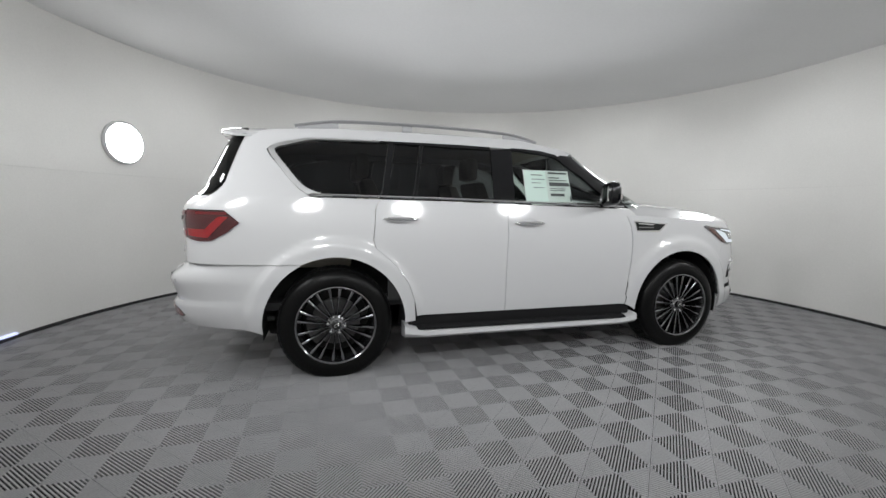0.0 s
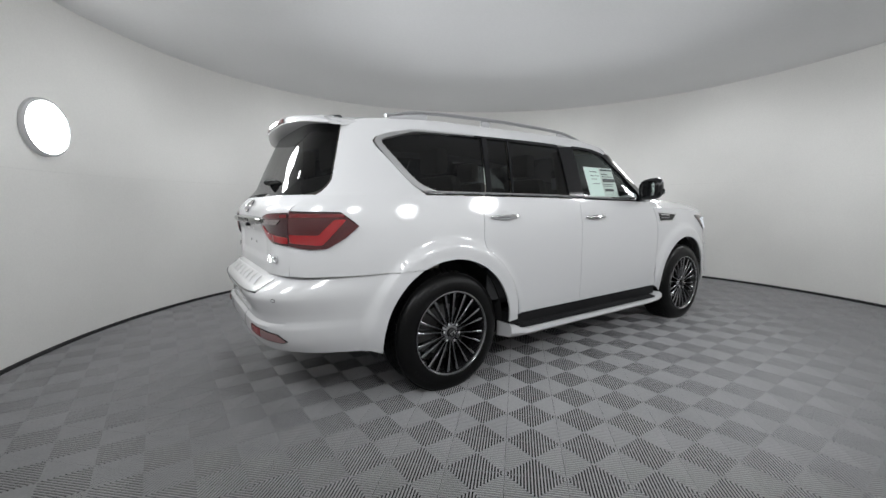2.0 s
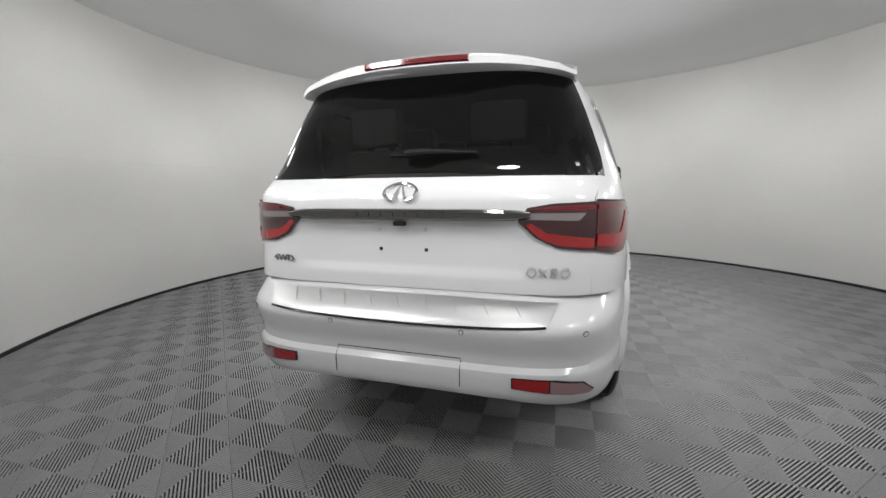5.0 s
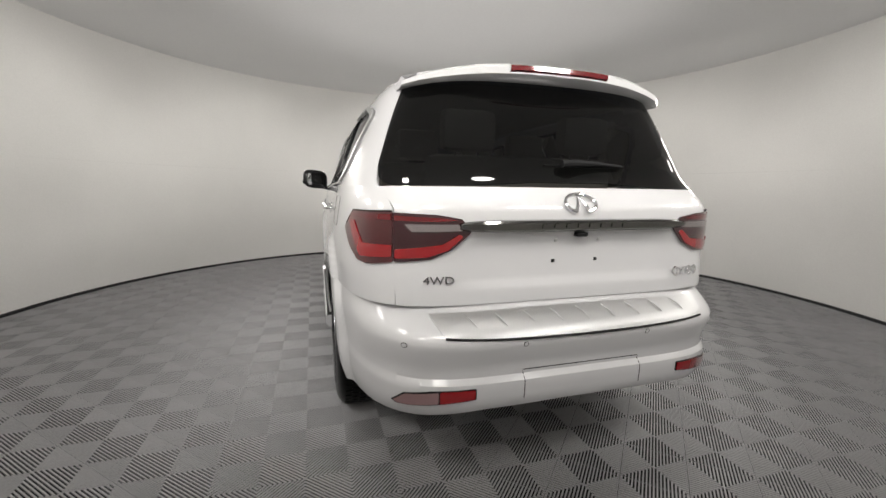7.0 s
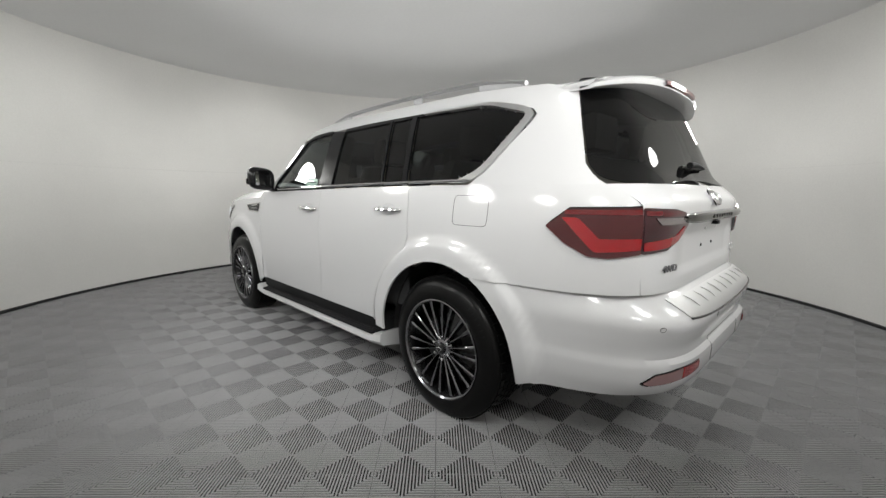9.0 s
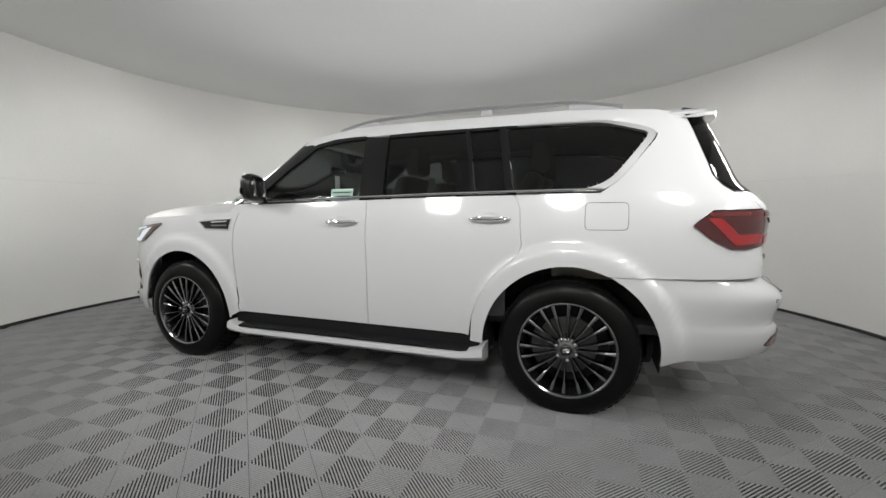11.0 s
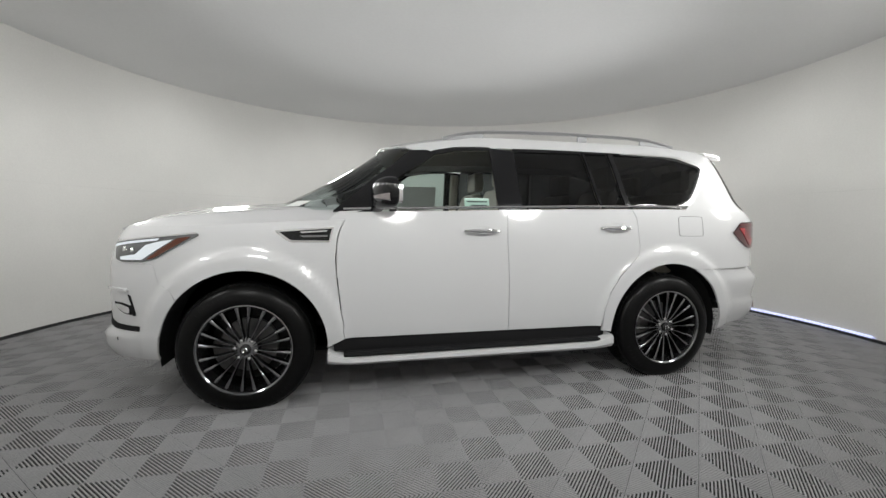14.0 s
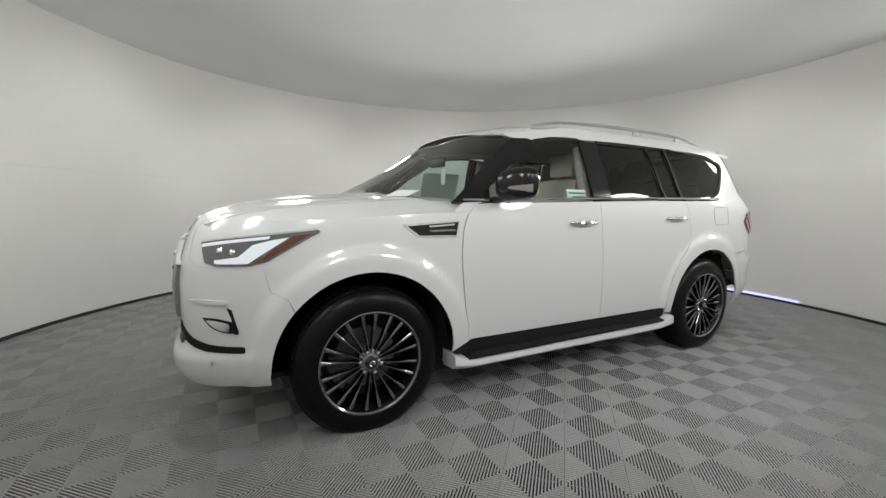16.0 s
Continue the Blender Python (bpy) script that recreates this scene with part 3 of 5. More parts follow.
along([(0.93 - k * 0.11, belt(0.93 - k * 0.11) + 0.022) for k in range(25)], 0.009, "belt_strip", CHROME, 1.0)
surround = rounded([(-1.55, 1.345), (-1.70, 1.346, 0.05), (-1.79, 1.395, 0.08), (-1.965, 1.62, 0.06), (-1.998, 1.68, 0.05), (-1.93, 1.72, 0.06), (-1.72, 1.768), (-1.2, 1.772), (-1.2, 1.762), (-1.70, 1.754, 0.06), (-1.955, 1.682, 0.04), (-1.925, 1.63, 0.06), (-1.755, 1.410, 0.08), (-1.64, 1.362, 0.05), (-1.55, 1.357)], 0.03)
pair("window_surround", sheet(up(surround), UP, DU, 0.015, 0.012, 0.02), SATIN, label="satin silver window surround")

for pane in clear_side:
    pane.visible_shadow = False
# windscreen
ws = [(UP_X(0.868, 1.305), 1.305), (UP_X(0.648, 1.518), 1.518), (UP_X(0.42, 1.731), 1.731), (UP_Y(0.72, 1.757, False), 1.757), (UP_Y(0.58, 1.786, False), 1.786), (UP_Y(0.3, 1.806, False), 1.806)]
ws = ws + [(4 - d, z) for d, z in ws[::-1]]
ws = ws + [(UP_Y(y, 1.30, False), 1.30) for y in (-0.4, 0, 0.4)]
wscreen = part("windscreen", sheet(ws, UP, DU, DV, -0.005, 0.004), GLASS_CLEAR, car, "clear front windscreen")
wscreen.visible_shadow = False
bm = sheet([(UP_X(1.00, 1.290), 1.290), (UP_X(0.735, 1.518), 1.518), (UP_X(0.470, 1.733), 1.733), (UP_X(0.35, 1.735), 1.735), (UP_X(0.29, 1.712), 1.712), (UP_X(0.532, 1.550), 1.550), (UP_X(0.717, 1.402), 1.402), (UP_X(0.74, 1.375), 1.375), (UP_X(0.745, 1.290), 1.290)], UP, DU, DV, 0.007, 0.02)
pair("front_pillar", bm, BLACK)
bm = bmesh.new()
cowl = [(1.46, 0.0), (1.42, 0.3), (1.32, 0.55), (1.14, 0.755), (0.95, 0.85), (0.97, 0.70), (1.20, 0.5), (1.33, 0.25), (1.36, 0)]
cowl = cowl + [(x, -y) for x, y in cowl[-2:0:-1]]
part("cowl", sheet(cowl, lambda x, y: Vector((x, y, 1.315 - 0.02 * abs(y))), 0.03, 0.03, 0, 0.03), MATT, car)
for y0, y1 in ((0.05, 0.70), (-0.55, 0.02)):
    bm = bmesh.new()
    tube(bm, [(1.40 - 0.25 * (y / 0.8) ** 2, y, 1.335) for y in np.linspace(y0, y1, 8)], 0.011, 6)
    part("front_wiper", bm, MATT, car)

# ---- tailgate ----
tg = [(LOW_Y(TG - 0.006, 0.873, True), 0.873), (LOW_Y(TG - GAP, 0.880, True), 0.880), (LOW_Y(TG - GAP, 0.91, True), 0.91), (LOW_Y(TG - GAP, 1.25, True), 1.25), (LOW_Y(TG + 0.035, 1.338, True), 1.338), (LOW_Y(0.5, 1.34, True), 1.34), (LOW_Y(0.2, 1.34, True), 1.34)]
tg = tg + [(-4 - d, z) for d, z in tg[::-1]] + [(LOW_Y(y, 0.872, True), 0.872) for y in (-0.3, 0, 0.3)]


def tail(d, z):
    p = LOW(d, z)
    p.x += 0.014 * step(0.935, 0.965, z) * (1 - step(1.10, 1.16, z)) * (1 - step(0.40, 0.62, abs(p.y)))
    return p


tailgate = part("tailgate", sheet(tg, tail, DU, 0.02), PAINT, car)
rg = [(UP_Y(0.765, 1.342, True), 1.342), (UP_Y(0.803, 1.362, True), 1.362), (UP_Y(0.796, 1.43, True), 1.43), (UP_Y(0.738, 1.6, True), 1.6), (UP_Y(0.682, 1.74, True), 1.74), (UP_Y(0.624, 1.84, True), 1.84)]
rg = rg + [(-4 - d, z) for d, z in rg[::-1]] + [(UP_Y(-0.50, 1.335, True), 1.340), (UP_Y(-0.18, 1.355, True), 1.360), (UP_Y(0.18, 1.355, True), 1.360), (UP_Y(0.50, 1.335, True), 1.340)]
part("rear_window", sheet(rounded(rg, 0.02), UP, DU, DV, 0.004, 0.006), GLASS_DARK, tailgate, "dark tinted rear window")


# spoiler over the rear window
def spoiler():
    bm = bmesh.new()
    rows = []
    for k in range(41):
        y = -0.69 + 1.38 * k / 40
        e = abs(y) / 0.69
        back = -2.405 + 0.13 * e ** 2.5 + 0.03 * step(0.9, 1.0, e)
        thin = 1 - 0.45 * e ** 4
        zt = 1.885 - 0.078 * e ** 3.0
        fade = 0.012 * step(0.9, 1.0, e)
        fore = -2.13 + 0.17 * step(0.80, 1.0, e)
        rows.append([bm.verts.new((x, y, z)) for x, z in (
            (fore, zt + 0.004 - fade), (-2.25, zt + 0.0), (back + 0.06, zt - 0.008), (back + 0.012, zt - 0.016), (back, zt - 0.030 * thin), (back + 0.004, zt - 0.058 * thin), (back + 0.03, zt - 0.068 * thin), (-2.24, zt - 0.070 * thin), (fore - 0.04, zt - 0.06 * thin))])
    for row in rows:
        for v in row:
            if v.co.x > -2.2:
                lim = UP(UP_X(v.co.x, 1.80), 1.80).y + 0.003
                v.co.y = max(-lim, min(lim, v.co.y))
    for a, b in zip(rows, rows[1:]):
        for i in range(len(a)):
            bm.faces.new((a[i], a[(i + 1) % len(a)], b[(i + 1) % len(a)], b[i]))
    bm.faces.new(rows[0])
    bm.faces.new(rows[-1])
    bmesh.ops.recalc_face_normals(bm, faces=bm.faces)
    return bm


spoil = part("roof_spoiler", spoiler(), PAINT, car)
bm = bmesh.new()
rows = []
for k in range(13):
    y = -0.245 + 0.49 * k / 12
    e = abs(y) / 0.69
    rows.append([bm.verts.new((-2.409 + 0.13 * e ** 2.5 + dx, y, 1.885 - 0.078 * e ** 3 + dz)) for dx, dz in ((0.012, -0.018), (-0.006, -0.026), (-0.006, -0.046), (0.012, -0.054))])
for a, b in zip(rows, rows[1:]):
    for i in range(3):
        bm.faces.new((a[i], a[i + 1], b[i + 1], b[i]))
bmesh.ops.recalc_face_normals(bm, faces=bm.faces)
part("brake_light", bm, RED, spoil, "red high-level brake light strip")

# ---- wheels ----
def make_wheel():
    hub = new("wheel")
    w = 0.275
    prof = [(0.285, 0.0), (0.300, 0.006), (0.325, 0.008), (0.352, 0.002), (0.378, -0.008), (0.398, -0.022), (0.408, -0.04), (0.411, -0.07), (0.412, -w / 2), (0.411, -w + 0.07), (0.405, -w + 0.03), (0.375, -w), (0.29, -w + 0.005), (0.285, -w + 0.03)]
    tyre = part("tyre", turned(bmesh.new(), prof, 72), RUBBER, hub)
    bm = bmesh.new()
    for row, y in enumerate((-0.058, -0.095, -0.138, -0.18, -0.22)):
        n = 54
        for k in range(n):
            a = 2 * math.pi * (k + 0.5 * (row % 2)) / n
            vs = []
            for r in (0.407, 0.4155):
                for da, dy in ((-0.045, -0.014), (0.045, -0.018), (0.045, 0.014), (-0.045, 0.018)):
                    vs.append(bm.verts.new((r * math.cos(a + da), y + dy, r * math.sin(a + da))))
            bm.faces.new(vs[4:])
            for i in range(4):
                bm.faces.new((vs[i], vs[(i + 1) % 4], vs[4 + (i + 1) % 4], vs[4 + i]))
    bmesh.ops.recalc_face_normals(bm, faces=bm.faces)
    tagged(part("tread", bm, RUBBER, tyre, smooth=False), kind="stuff")
    bm = bmesh.new()
    for n, (r0, r1, da) in enumerate([(0.348, 0.368, 0.010)] * 26):
        a = radians(60 + n * 2.6 + (40 if n > 12 else 0) + (180 if n % 2 else 0))
        vs = [bm.verts.new((r * math.cos(a + d), 0.0045 - (r - 0.348) * 0.30, r * math.sin(a + d))) for r, d in ((r0, -da), (r0, da), (r1, da), (r1, -da))]
        bm.faces.new(vs)
    bmesh.ops.recalc_face_normals(bm, faces=bm.faces)
    tagged(part("sidewall_lettering", bm, MATT, tyre, smooth=False), kind="stuff")
    rim = part("rim", turned(bmesh.new(), [(0.289, 0.0), (0.290, 0.007), (0.284, 0.010), (0.277, 0.004), (0.272, -0.010), (0.262, -0.035), (0.25, -0.09), (0.245, -0.22), (0.285, -0.25)], 72), RIMDARK, hub)
    part("rim_lip", turned(bmesh.new(), [(0.291, 0.004), (0.289, 0.011), (0.282, 0.0125), (0.275, 0.006)], 72), RIM, rim)
    # ten pairs of slim spokes, splayed towards the edge
    for k in range(10):
        for s in (-1, 1):
            bm = bmesh.new()
            rows = []
            for i in range(7):
                f = i / 6
                r = 0.044 + f * 0.233
                a = 2 * math.pi * k / 10 + s * (0.155 * (1 - f) ** 0.9 * 0.55 + 0.105 * f + 0.035)
                half = 0.0042 + 0.0075 * f ** 2
                y = -0.022 + 0.030 * f - 0.028 * f * f * 0.5
                d = Vector((math.cos(a), 0, math.sin(a)))
                t = Vector((-math.sin(a), 0, math.cos(a)))
                c = d * r
                rows.append([bm.verts.new(c + t * (half * u) + Vector((0, y + h, 0))) for u, h in ((-1.5, -0.035), (-1.0, -0.004), (-0.45, 0.0), (0.45, 0.0), (1.0, -0.004), (1.5, -0.035))])
            for p, q in zip(rows, rows[1:]):
                for i in range(5):
                    bm.faces.new((p[i], p[i + 1], q[i + 1], q[i]))
            bmesh.ops.recalc_face_normals(bm, faces=bm.faces)
            part("spoke", bm, RIM, rim)
    part("hub_disc", turned(bmesh.new(), [(0.001, -0.016), (0.040, -0.018), (0.070, -0.034), (0.078, -0.06), (0.078, -0.10)], 36), RIM, rim)
    cap = part("centre_cap", turned(bmesh.new(), [(0.001, 0.004), (0.026, 0.003), (0.033, -0.002), (0.034, -0.02)], 32), RIMDARK, rim)
    bm = bmesh.new()
    tube(bm, [(0.018 * math.cos(a), 0.005, 0.010 * math.sin(a)) for a in np.linspace(-1.2, 4.34, 18)], 0.0022, 6)
    part("cap_emblem", bm, CHROME, cap, "chrome oval emblem")
    for k in range(6):
        a = 2 * math.pi * (k + 0.5) / 6
        bm = turned(bmesh.new(), [(0.001, 0.0), (0.009, -0.002), (0.0115, -0.008), (0.0115, -0.03)], 10)
        for v in bm.verts:
            v.co += Vector((0.062 * math.cos(a), -0.006, 0.062 * math.sin(a)))
        part("wheel_nut", bm, CHROME, rim)
    part("brake_disc", turned(bmesh.new(), [(0.06, -0.13), (0.175, -0.13), (0.178, -0.135), (0.178, -0.155), (0.06, -0.155)], 48), STEEL, hub)
    bm = bmesh.new()
    rows = [[bm.verts.new((r * math.cos(a), y, r * math.sin(a))) for r, y in ((0.12, -0.105), (0.215, -0.105), (0.215, -0.18), (0.12, -0.18))] for a in np.linspace(-0.5, 0.5, 8)]
    for p, q in zip(rows, rows[1:]):
        for i in range(4):
            bm.faces.new((p[i], p[(i + 1) % 4], q[(i + 1) % 4], q[i]))
    bm.faces.new(rows[0]), bm.faces.new(rows[-1])
    bmesh.ops.recalc_face_normals(bm, faces=bm.faces)
    part("brake_caliper", bm, STEEL, hub)
    part("back_plate", turned(bmesh.new(), [(0.001, -0.165), (0.24, -0.165), (0.245, -0.2)], 36), UNDER, hub)
    return hub


first = make_wheel()
first.parent = car
first.matrix_basis = pose(-AXLE, 0.975, HUB_Z, 0, 8, 0)
for x, y, turn in ((AXLE, 0.985, 0), (-AXLE, -0.975, 180), (AXLE, -0.985, 180)):
    w = copy_thing(first, pose(x, y, HUB_Z, 0, 20, turn))
    w.parent = car


# ---- lights, trim and fittings of the car ----
def on_low(points):
    """Points ('x' or 'y', value, height) of the lower shell; 'y' means on the rear face, 'f' on the front face."""
    return [(LOW_X(v, z) if k == "x" else LOW_Y(v, z, k == "y"), z) for k, v, z in points]


def lit(name, points, mat, lift, parent, label="", thick=0.008, rounding=0.006):
    pts = rounded(on_low(points), rounding)
    bm = sheet(pts, LOW, DU, 0.02, lift, thick)
    other = mirrored(bm)
    if isinstance(parent, tuple):
        return part(name, bm, mat, parent[0], label), part(name, other, mat, parent[1], label)
    return part(name, bm, mat, parent, label), part(name, other, mat, parent, label)


# tail lights: an outer half on the quarter, an inner half on the tailgate
outer = lit("tail_light", [("x", -2.165, 1.155), ("x", -2.255, 1.232), ("y", 0.7745, 1.240), ("y", 0.7745, 1.046), ("x", -2.42, 1.026), ("x", -2.35, 1.030), ("x", -2.25, 1.085)], REDDARK, 0.010, car, "smoked red tail light")
lit("red_element", [("x", -2.232, 1.193), ("x", -2.30, 1.193), ("x", -2.385, 1.108), ("y", 0.778, 1.114), ("y", 0.778, 1.066), ("x", -2.37, 1.050)], REDLIT, 0.0135, outer, "bright red L-shaped lens", 0.003)
lit("red_element", [("x", -2.245, 1.224), ("y", 0.778, 1.230), ("y", 0.778, 1.208), ("x", -2.245, 1.205)], RED, 0.0135, outer, "", 0.003, 0.003)
inner = lit("tailgate_light", [("y", 0.7705, 1.238), ("y", 0.62, 1.232), ("y", 0.525, 1.216), ("y", 0.488, 1.165), ("y", 0.56, 1.098), ("y", 0.64, 1.060), ("y", 0.7705, 1.046)], ROSE, 0.010, tailgate, "smoked red tail light on the tailgate")
lit("red_element", [("y", 0.767, 1.226), ("y", 0.60, 1.220), ("y", 0.54, 1.210), ("y", 0.60, 1.206), ("y", 0.767, 1.206)], RED, 0.0135, inner, "", 0.003)
lit("red_element", [("y", 0.767, 1.098), ("y", 0.60, 1.120), ("y", 0.535, 1.160), ("y", 0.520, 1.150), ("y", 0.575, 1.098), ("y", 0.65, 1.070), ("y", 0.767, 1.060)], REDLIT, 0.0135, inner, "", 0.003)
lit("reversing_lens", [("y", 0.735, 1.196), ("y", 0.54, 1.196), ("y", 0.52, 1.172), ("y", 0.710, 1.168)], CLEARLENS, 0.0150, inner, "clear reversing lens", 0.003)
lit("corner_chrome", [("x", -2.18, 1.17), ("x", -2.262, 1.237), ("y", 0.7745, 1.246), ("y", 0.7745, 1.239), ("x", -2.26, 1.230), ("x", -2.19, 1.17)], BLACK, 0.011, outer, "", 0.004, 0.002)

# bright bar across the tailgate
bm = bmesh.new()
rows = []
for k in range(33):
    y = -0.535 + 1.07 * k / 32
    p = LOW(LOW_Y(y, 1.185, True), 1.185)
    e = 0.012 * (1 - (abs(y) / 0.535) ** 6)
    rows.append([bm.verts.new((p.x + dx, y, 1.186 + 0.78 * dz * (1 - 0.45 * (abs(y) / 0.535) ** 8))) for dx, dz in ((0.01, 0.034), (-0.020 - e, 0.030), (-0.030 - e, 0.018), (-0.026 - e, -0.016), (-0.014 - e, -0.028), (0.01, -0.028))])
for a, b in zip(rows, rows[1:]):
    for i in range(6):
        bm.faces.new((a[i], a[(i + 1) % 6], b[(i + 1) % 6], b[i]))
bm.faces.new(rows[0]), bm.faces.new(rows[-1])
bmesh.ops.recalc_face_normals(bm, faces=bm.faces)
tail_bar = part("tailgate_bar", bm, BARMAT, tailgate, "dark chrome bar across the tailgate")
for k in range(8):
    bm = bmesh.new()
    y = 0.19 - 0.38 * k / 7
    p = LOW(LOW_Y(y, 1.185, True), 1.185)
    box(bm, p.x - 0.0445, p.x - 0.039, y - 0.011, y + 0.011, 1.180, 1.198, 0.001)
    part("raised_mark", bm, BARMAT, tail_bar)
bm = bmesh.new()
p = LOW(LOW_Y(0.0, 1.15, True), 1.15)
box(bm, p.x - 0.025, p.x + 0.01, -0.025, 0.025, 1.140, 1.158, 0.004)
part("rear_camera", bm, MATT, tailgate)


def rear_at(y, z, lift=0.004):
    p = tail(LOW_Y(y, z, True), z)
    return Vector((p.x - lift, y, z))


# oval emblem
bm = bmesh.new()
tube(bm, [rear_at(0.072 * math.cos(a), 1.277 + 0.037 * math.sin(a), 0.010) for a in np.linspace(-1.15, 4.29, 26)], 0.0075, 8, up=Vector((1, 0, 0)))
emblem = part("emblem", bm, CHROME, tailgate, "oval chrome emblem")
for s in (-1, 1):
    bm = bmesh.new()
    tube(bm, [rear_at(s * 0.030, 1.243, 0.010), rear_at(s * 0.018, 1.270, 0.011), rear_at(s * 0.004, 1.305, 0.010)], [0.009, 0.0065, 0.002], 8, up=Vector((1, 0, 0)))
    part("emblem_bar", bm, CHROME, emblem)


def lettering(text, size, m, mat, parent, name="letter", deep=0.003):
    """Raised letters, one part each."""
    made = []
    cu = bpy.data.curves.new("lettering", "FONT")
    cu.body, cu.size, cu.extrude, cu.align_x = text, size, deep, "CENTER"
    tmp = bpy.data.objects.new("lettering", cu)
    scene.collection.objects.link(tmp)
    dg = bpy.context.evaluated_depsgraph_get()
    me = bpy.data.meshes.new_from_object(tmp.evaluated_get(dg))
    bpy.data.objects.remove(tmp)
    bpy.data.curves.remove(cu)
    me.transform(m)
    me.materials.clear()
    me.materials.append(mat)
    ob = new(name, me)
    ob.parent = parent
    made.append(ob)
    return made


c = rear_at(0.61, 0.962, 0.004)
lettering("4WD", 0.042, Matrix.Translation(c) @ Euler((radians(90), 0, radians(-90 - 9))).to_matrix().to_4x4() @ Matrix.Diagonal((1.3, 1, 1, 1)), DARKCHROME, tailgate, "badge_lettering")
for k in range(4):
    y = -0.545 - 0.042 * k
    bm = bmesh.new()
    if k in (0, 3):
        tube(bm, [rear_at(y + 0.016 * math.cos(a), 0.963 + 0.018 * math.sin(a), 0.007) for a in np.linspace(0, 2 * math.pi, 14)], 0.004, 6, up=Vector((1, 0, 0)))
    elif k == 1:
        for s in (-1, 1):
            tube(bm, [rear_at(y + 0.014, 0.963 + s * 0.018, 0.007), rear_at(y - 0.014, 0.963 - s * 0.018, 0.007)], 0.004, 6, up=Vector((1, 0, 0)))
    else:
        for s in (-1, 1):
            tube(bm, [rear_at(y + 0.013 * math.cos(a), 0.963 + s * 0.0095 + 0.009 * math.sin(a), 0.007) for a in np.linspace(0, 2 * math.pi, 12)], 0.0035, 6, up=Vector((1, 0, 0)))
    part("badge_piece", bm, CHROME, tailgate)
for y, z in ((0.105, 1.035), (-0.105, 1.035), (0.105, 1.125), (-0.105, 1.125)):
    bm = bmesh.new()
    q = rear_at(y, z, 0.0)
    box(bm, q.x - 0.004, q.x + 0.01, y - 0.007, y + 0.007, z - 0.007, z + 0.007, 0.002)
    part("plate_fixing", bm, MATT if z < 1.1 else SATIN, tailgate)

# rear wiper
bm = bmesh.new()
wp = [UP(UP_Y(y, z, True), z) + Vector((-o, 0, 0)) for y, z, o in ((0.02, 1.445, 0.03), (-0.05, 1.450, 0.04), (-0.17, 1.448, 0.032), (-0.30, 1.440, 0.022))]
tube(bm, wp, [0.018, 0.015, 0.010, 0.006], 8)
wiper = part("rear_wiper", bm, MATT, tailgate, "black rear wiper at rest")
bm = bmesh.new()
tube(bm, [UP(UP_Y(y, 1.437, True), 1.437) + Vector((-0.010, 0, 0)) for y in (0.10, 0.0, -0.1, -0.2, -0.30)], 0.006, 6)
part("blade", bm, RUBBER, wiper)

# step plate on the rear bumper
sp = [(BUMP_Y(0.655, 0.846, True), 0.846), (BUMP_Y(0.61, 0.775, True), 0.775), (BUMP_Y(0.35, 0.760, True), 0.760), (BUMP_Y(0, 0.757, True), 0.757)]
sp = sp + [(-4 - d, z) for d, z in sp[-2::-1]] + [(BUMP_Y(-0.3, 0.850, True), 0.850), (BUMP_Y(0.3, 0.850, True), 0.850)]
step_plate = part("step_plate", sheet(rounded(sp, 0.012), BUMP, DU, 0.01, 0.005, 0.008), SATIN, rear_bumper, "brushed steel step plate")
for k in range(9):
    y = 0.50 - 1.0 * k / 8
    bm = bmesh.new()
    a, b = BUMP(BUMP_Y(y + 0.018, 0.842, True), 0.842), BUMP(BUMP_Y(y - 0.018, 0.800, True), 0.800)
    tube(bm, [a + Vector((-0.004, 0, 0.006)), (a + b) / 2 + Vector((-0.008, 0, 0.010)), b + Vector((-0.006, 0, 0.006))], [0.0015, 0.0032, 0.0015], 8)
    part("step_ridge", bm, SATIN, step_plate)
edge = bmesh.new()
tube(edge, [BUMP(d, z) + Vector((-0.006, 0, 0)) for d, z in [(BUMP_Y(y, 0.757 + 0.018 * (abs(y) / 0.61) ** 2, True), 0.757 + 0.018 * (abs(y) / 0.61) ** 2) for y in np.linspace(0.61, -0.61, 25)]], 0.005, 6)
part("plate_edge", edge, BLACK, step_plate)

# parking sensors, reflectors, towing cover
for y, z in ((0.755, 0.742), (0.29, 0.736), (-0.29, 0.736), (-0.755, 0.742)):
    turn = [(y + 0.0095 * math.cos(a), z + 0.0095 * math.sin(a)) for a in np.linspace(0, 2 * math.pi, 21)]
    turn = [(BUMP_Y(a, b, True), b) for a, b in turn]
    bm = sheet(turn[:-1], BUMP, 0.02, 0.02, 0.001, 0.004)
    sensor = part("parking_sensor", bm, PAINT, rear_bumper)
    bm = bmesh.new()
    tube(bm, [BUMP(d, b) for d, b in turn], 0.0017, 5, up=Vector((1, 0, 0)))
    part("sensor_ring", bm, MATT, sensor)


def bumper_piece(name, pts, mat, lift, parent, label="", thick=0.008):
    bm = sheet(rounded([(BUMP_Y(y, z, True) if k == "y" else BUMP_X(y, z), z) for k, y, z in pts], 0.006), BUMP, DU, 0.02, lift, thick)
    other = mirrored(bm)
    return part(name, bm, mat, parent[0] if isinstance(parent, tuple) else parent, label), part(name, other, mat, parent[1] if isinstance(parent, tuple) else parent, label)


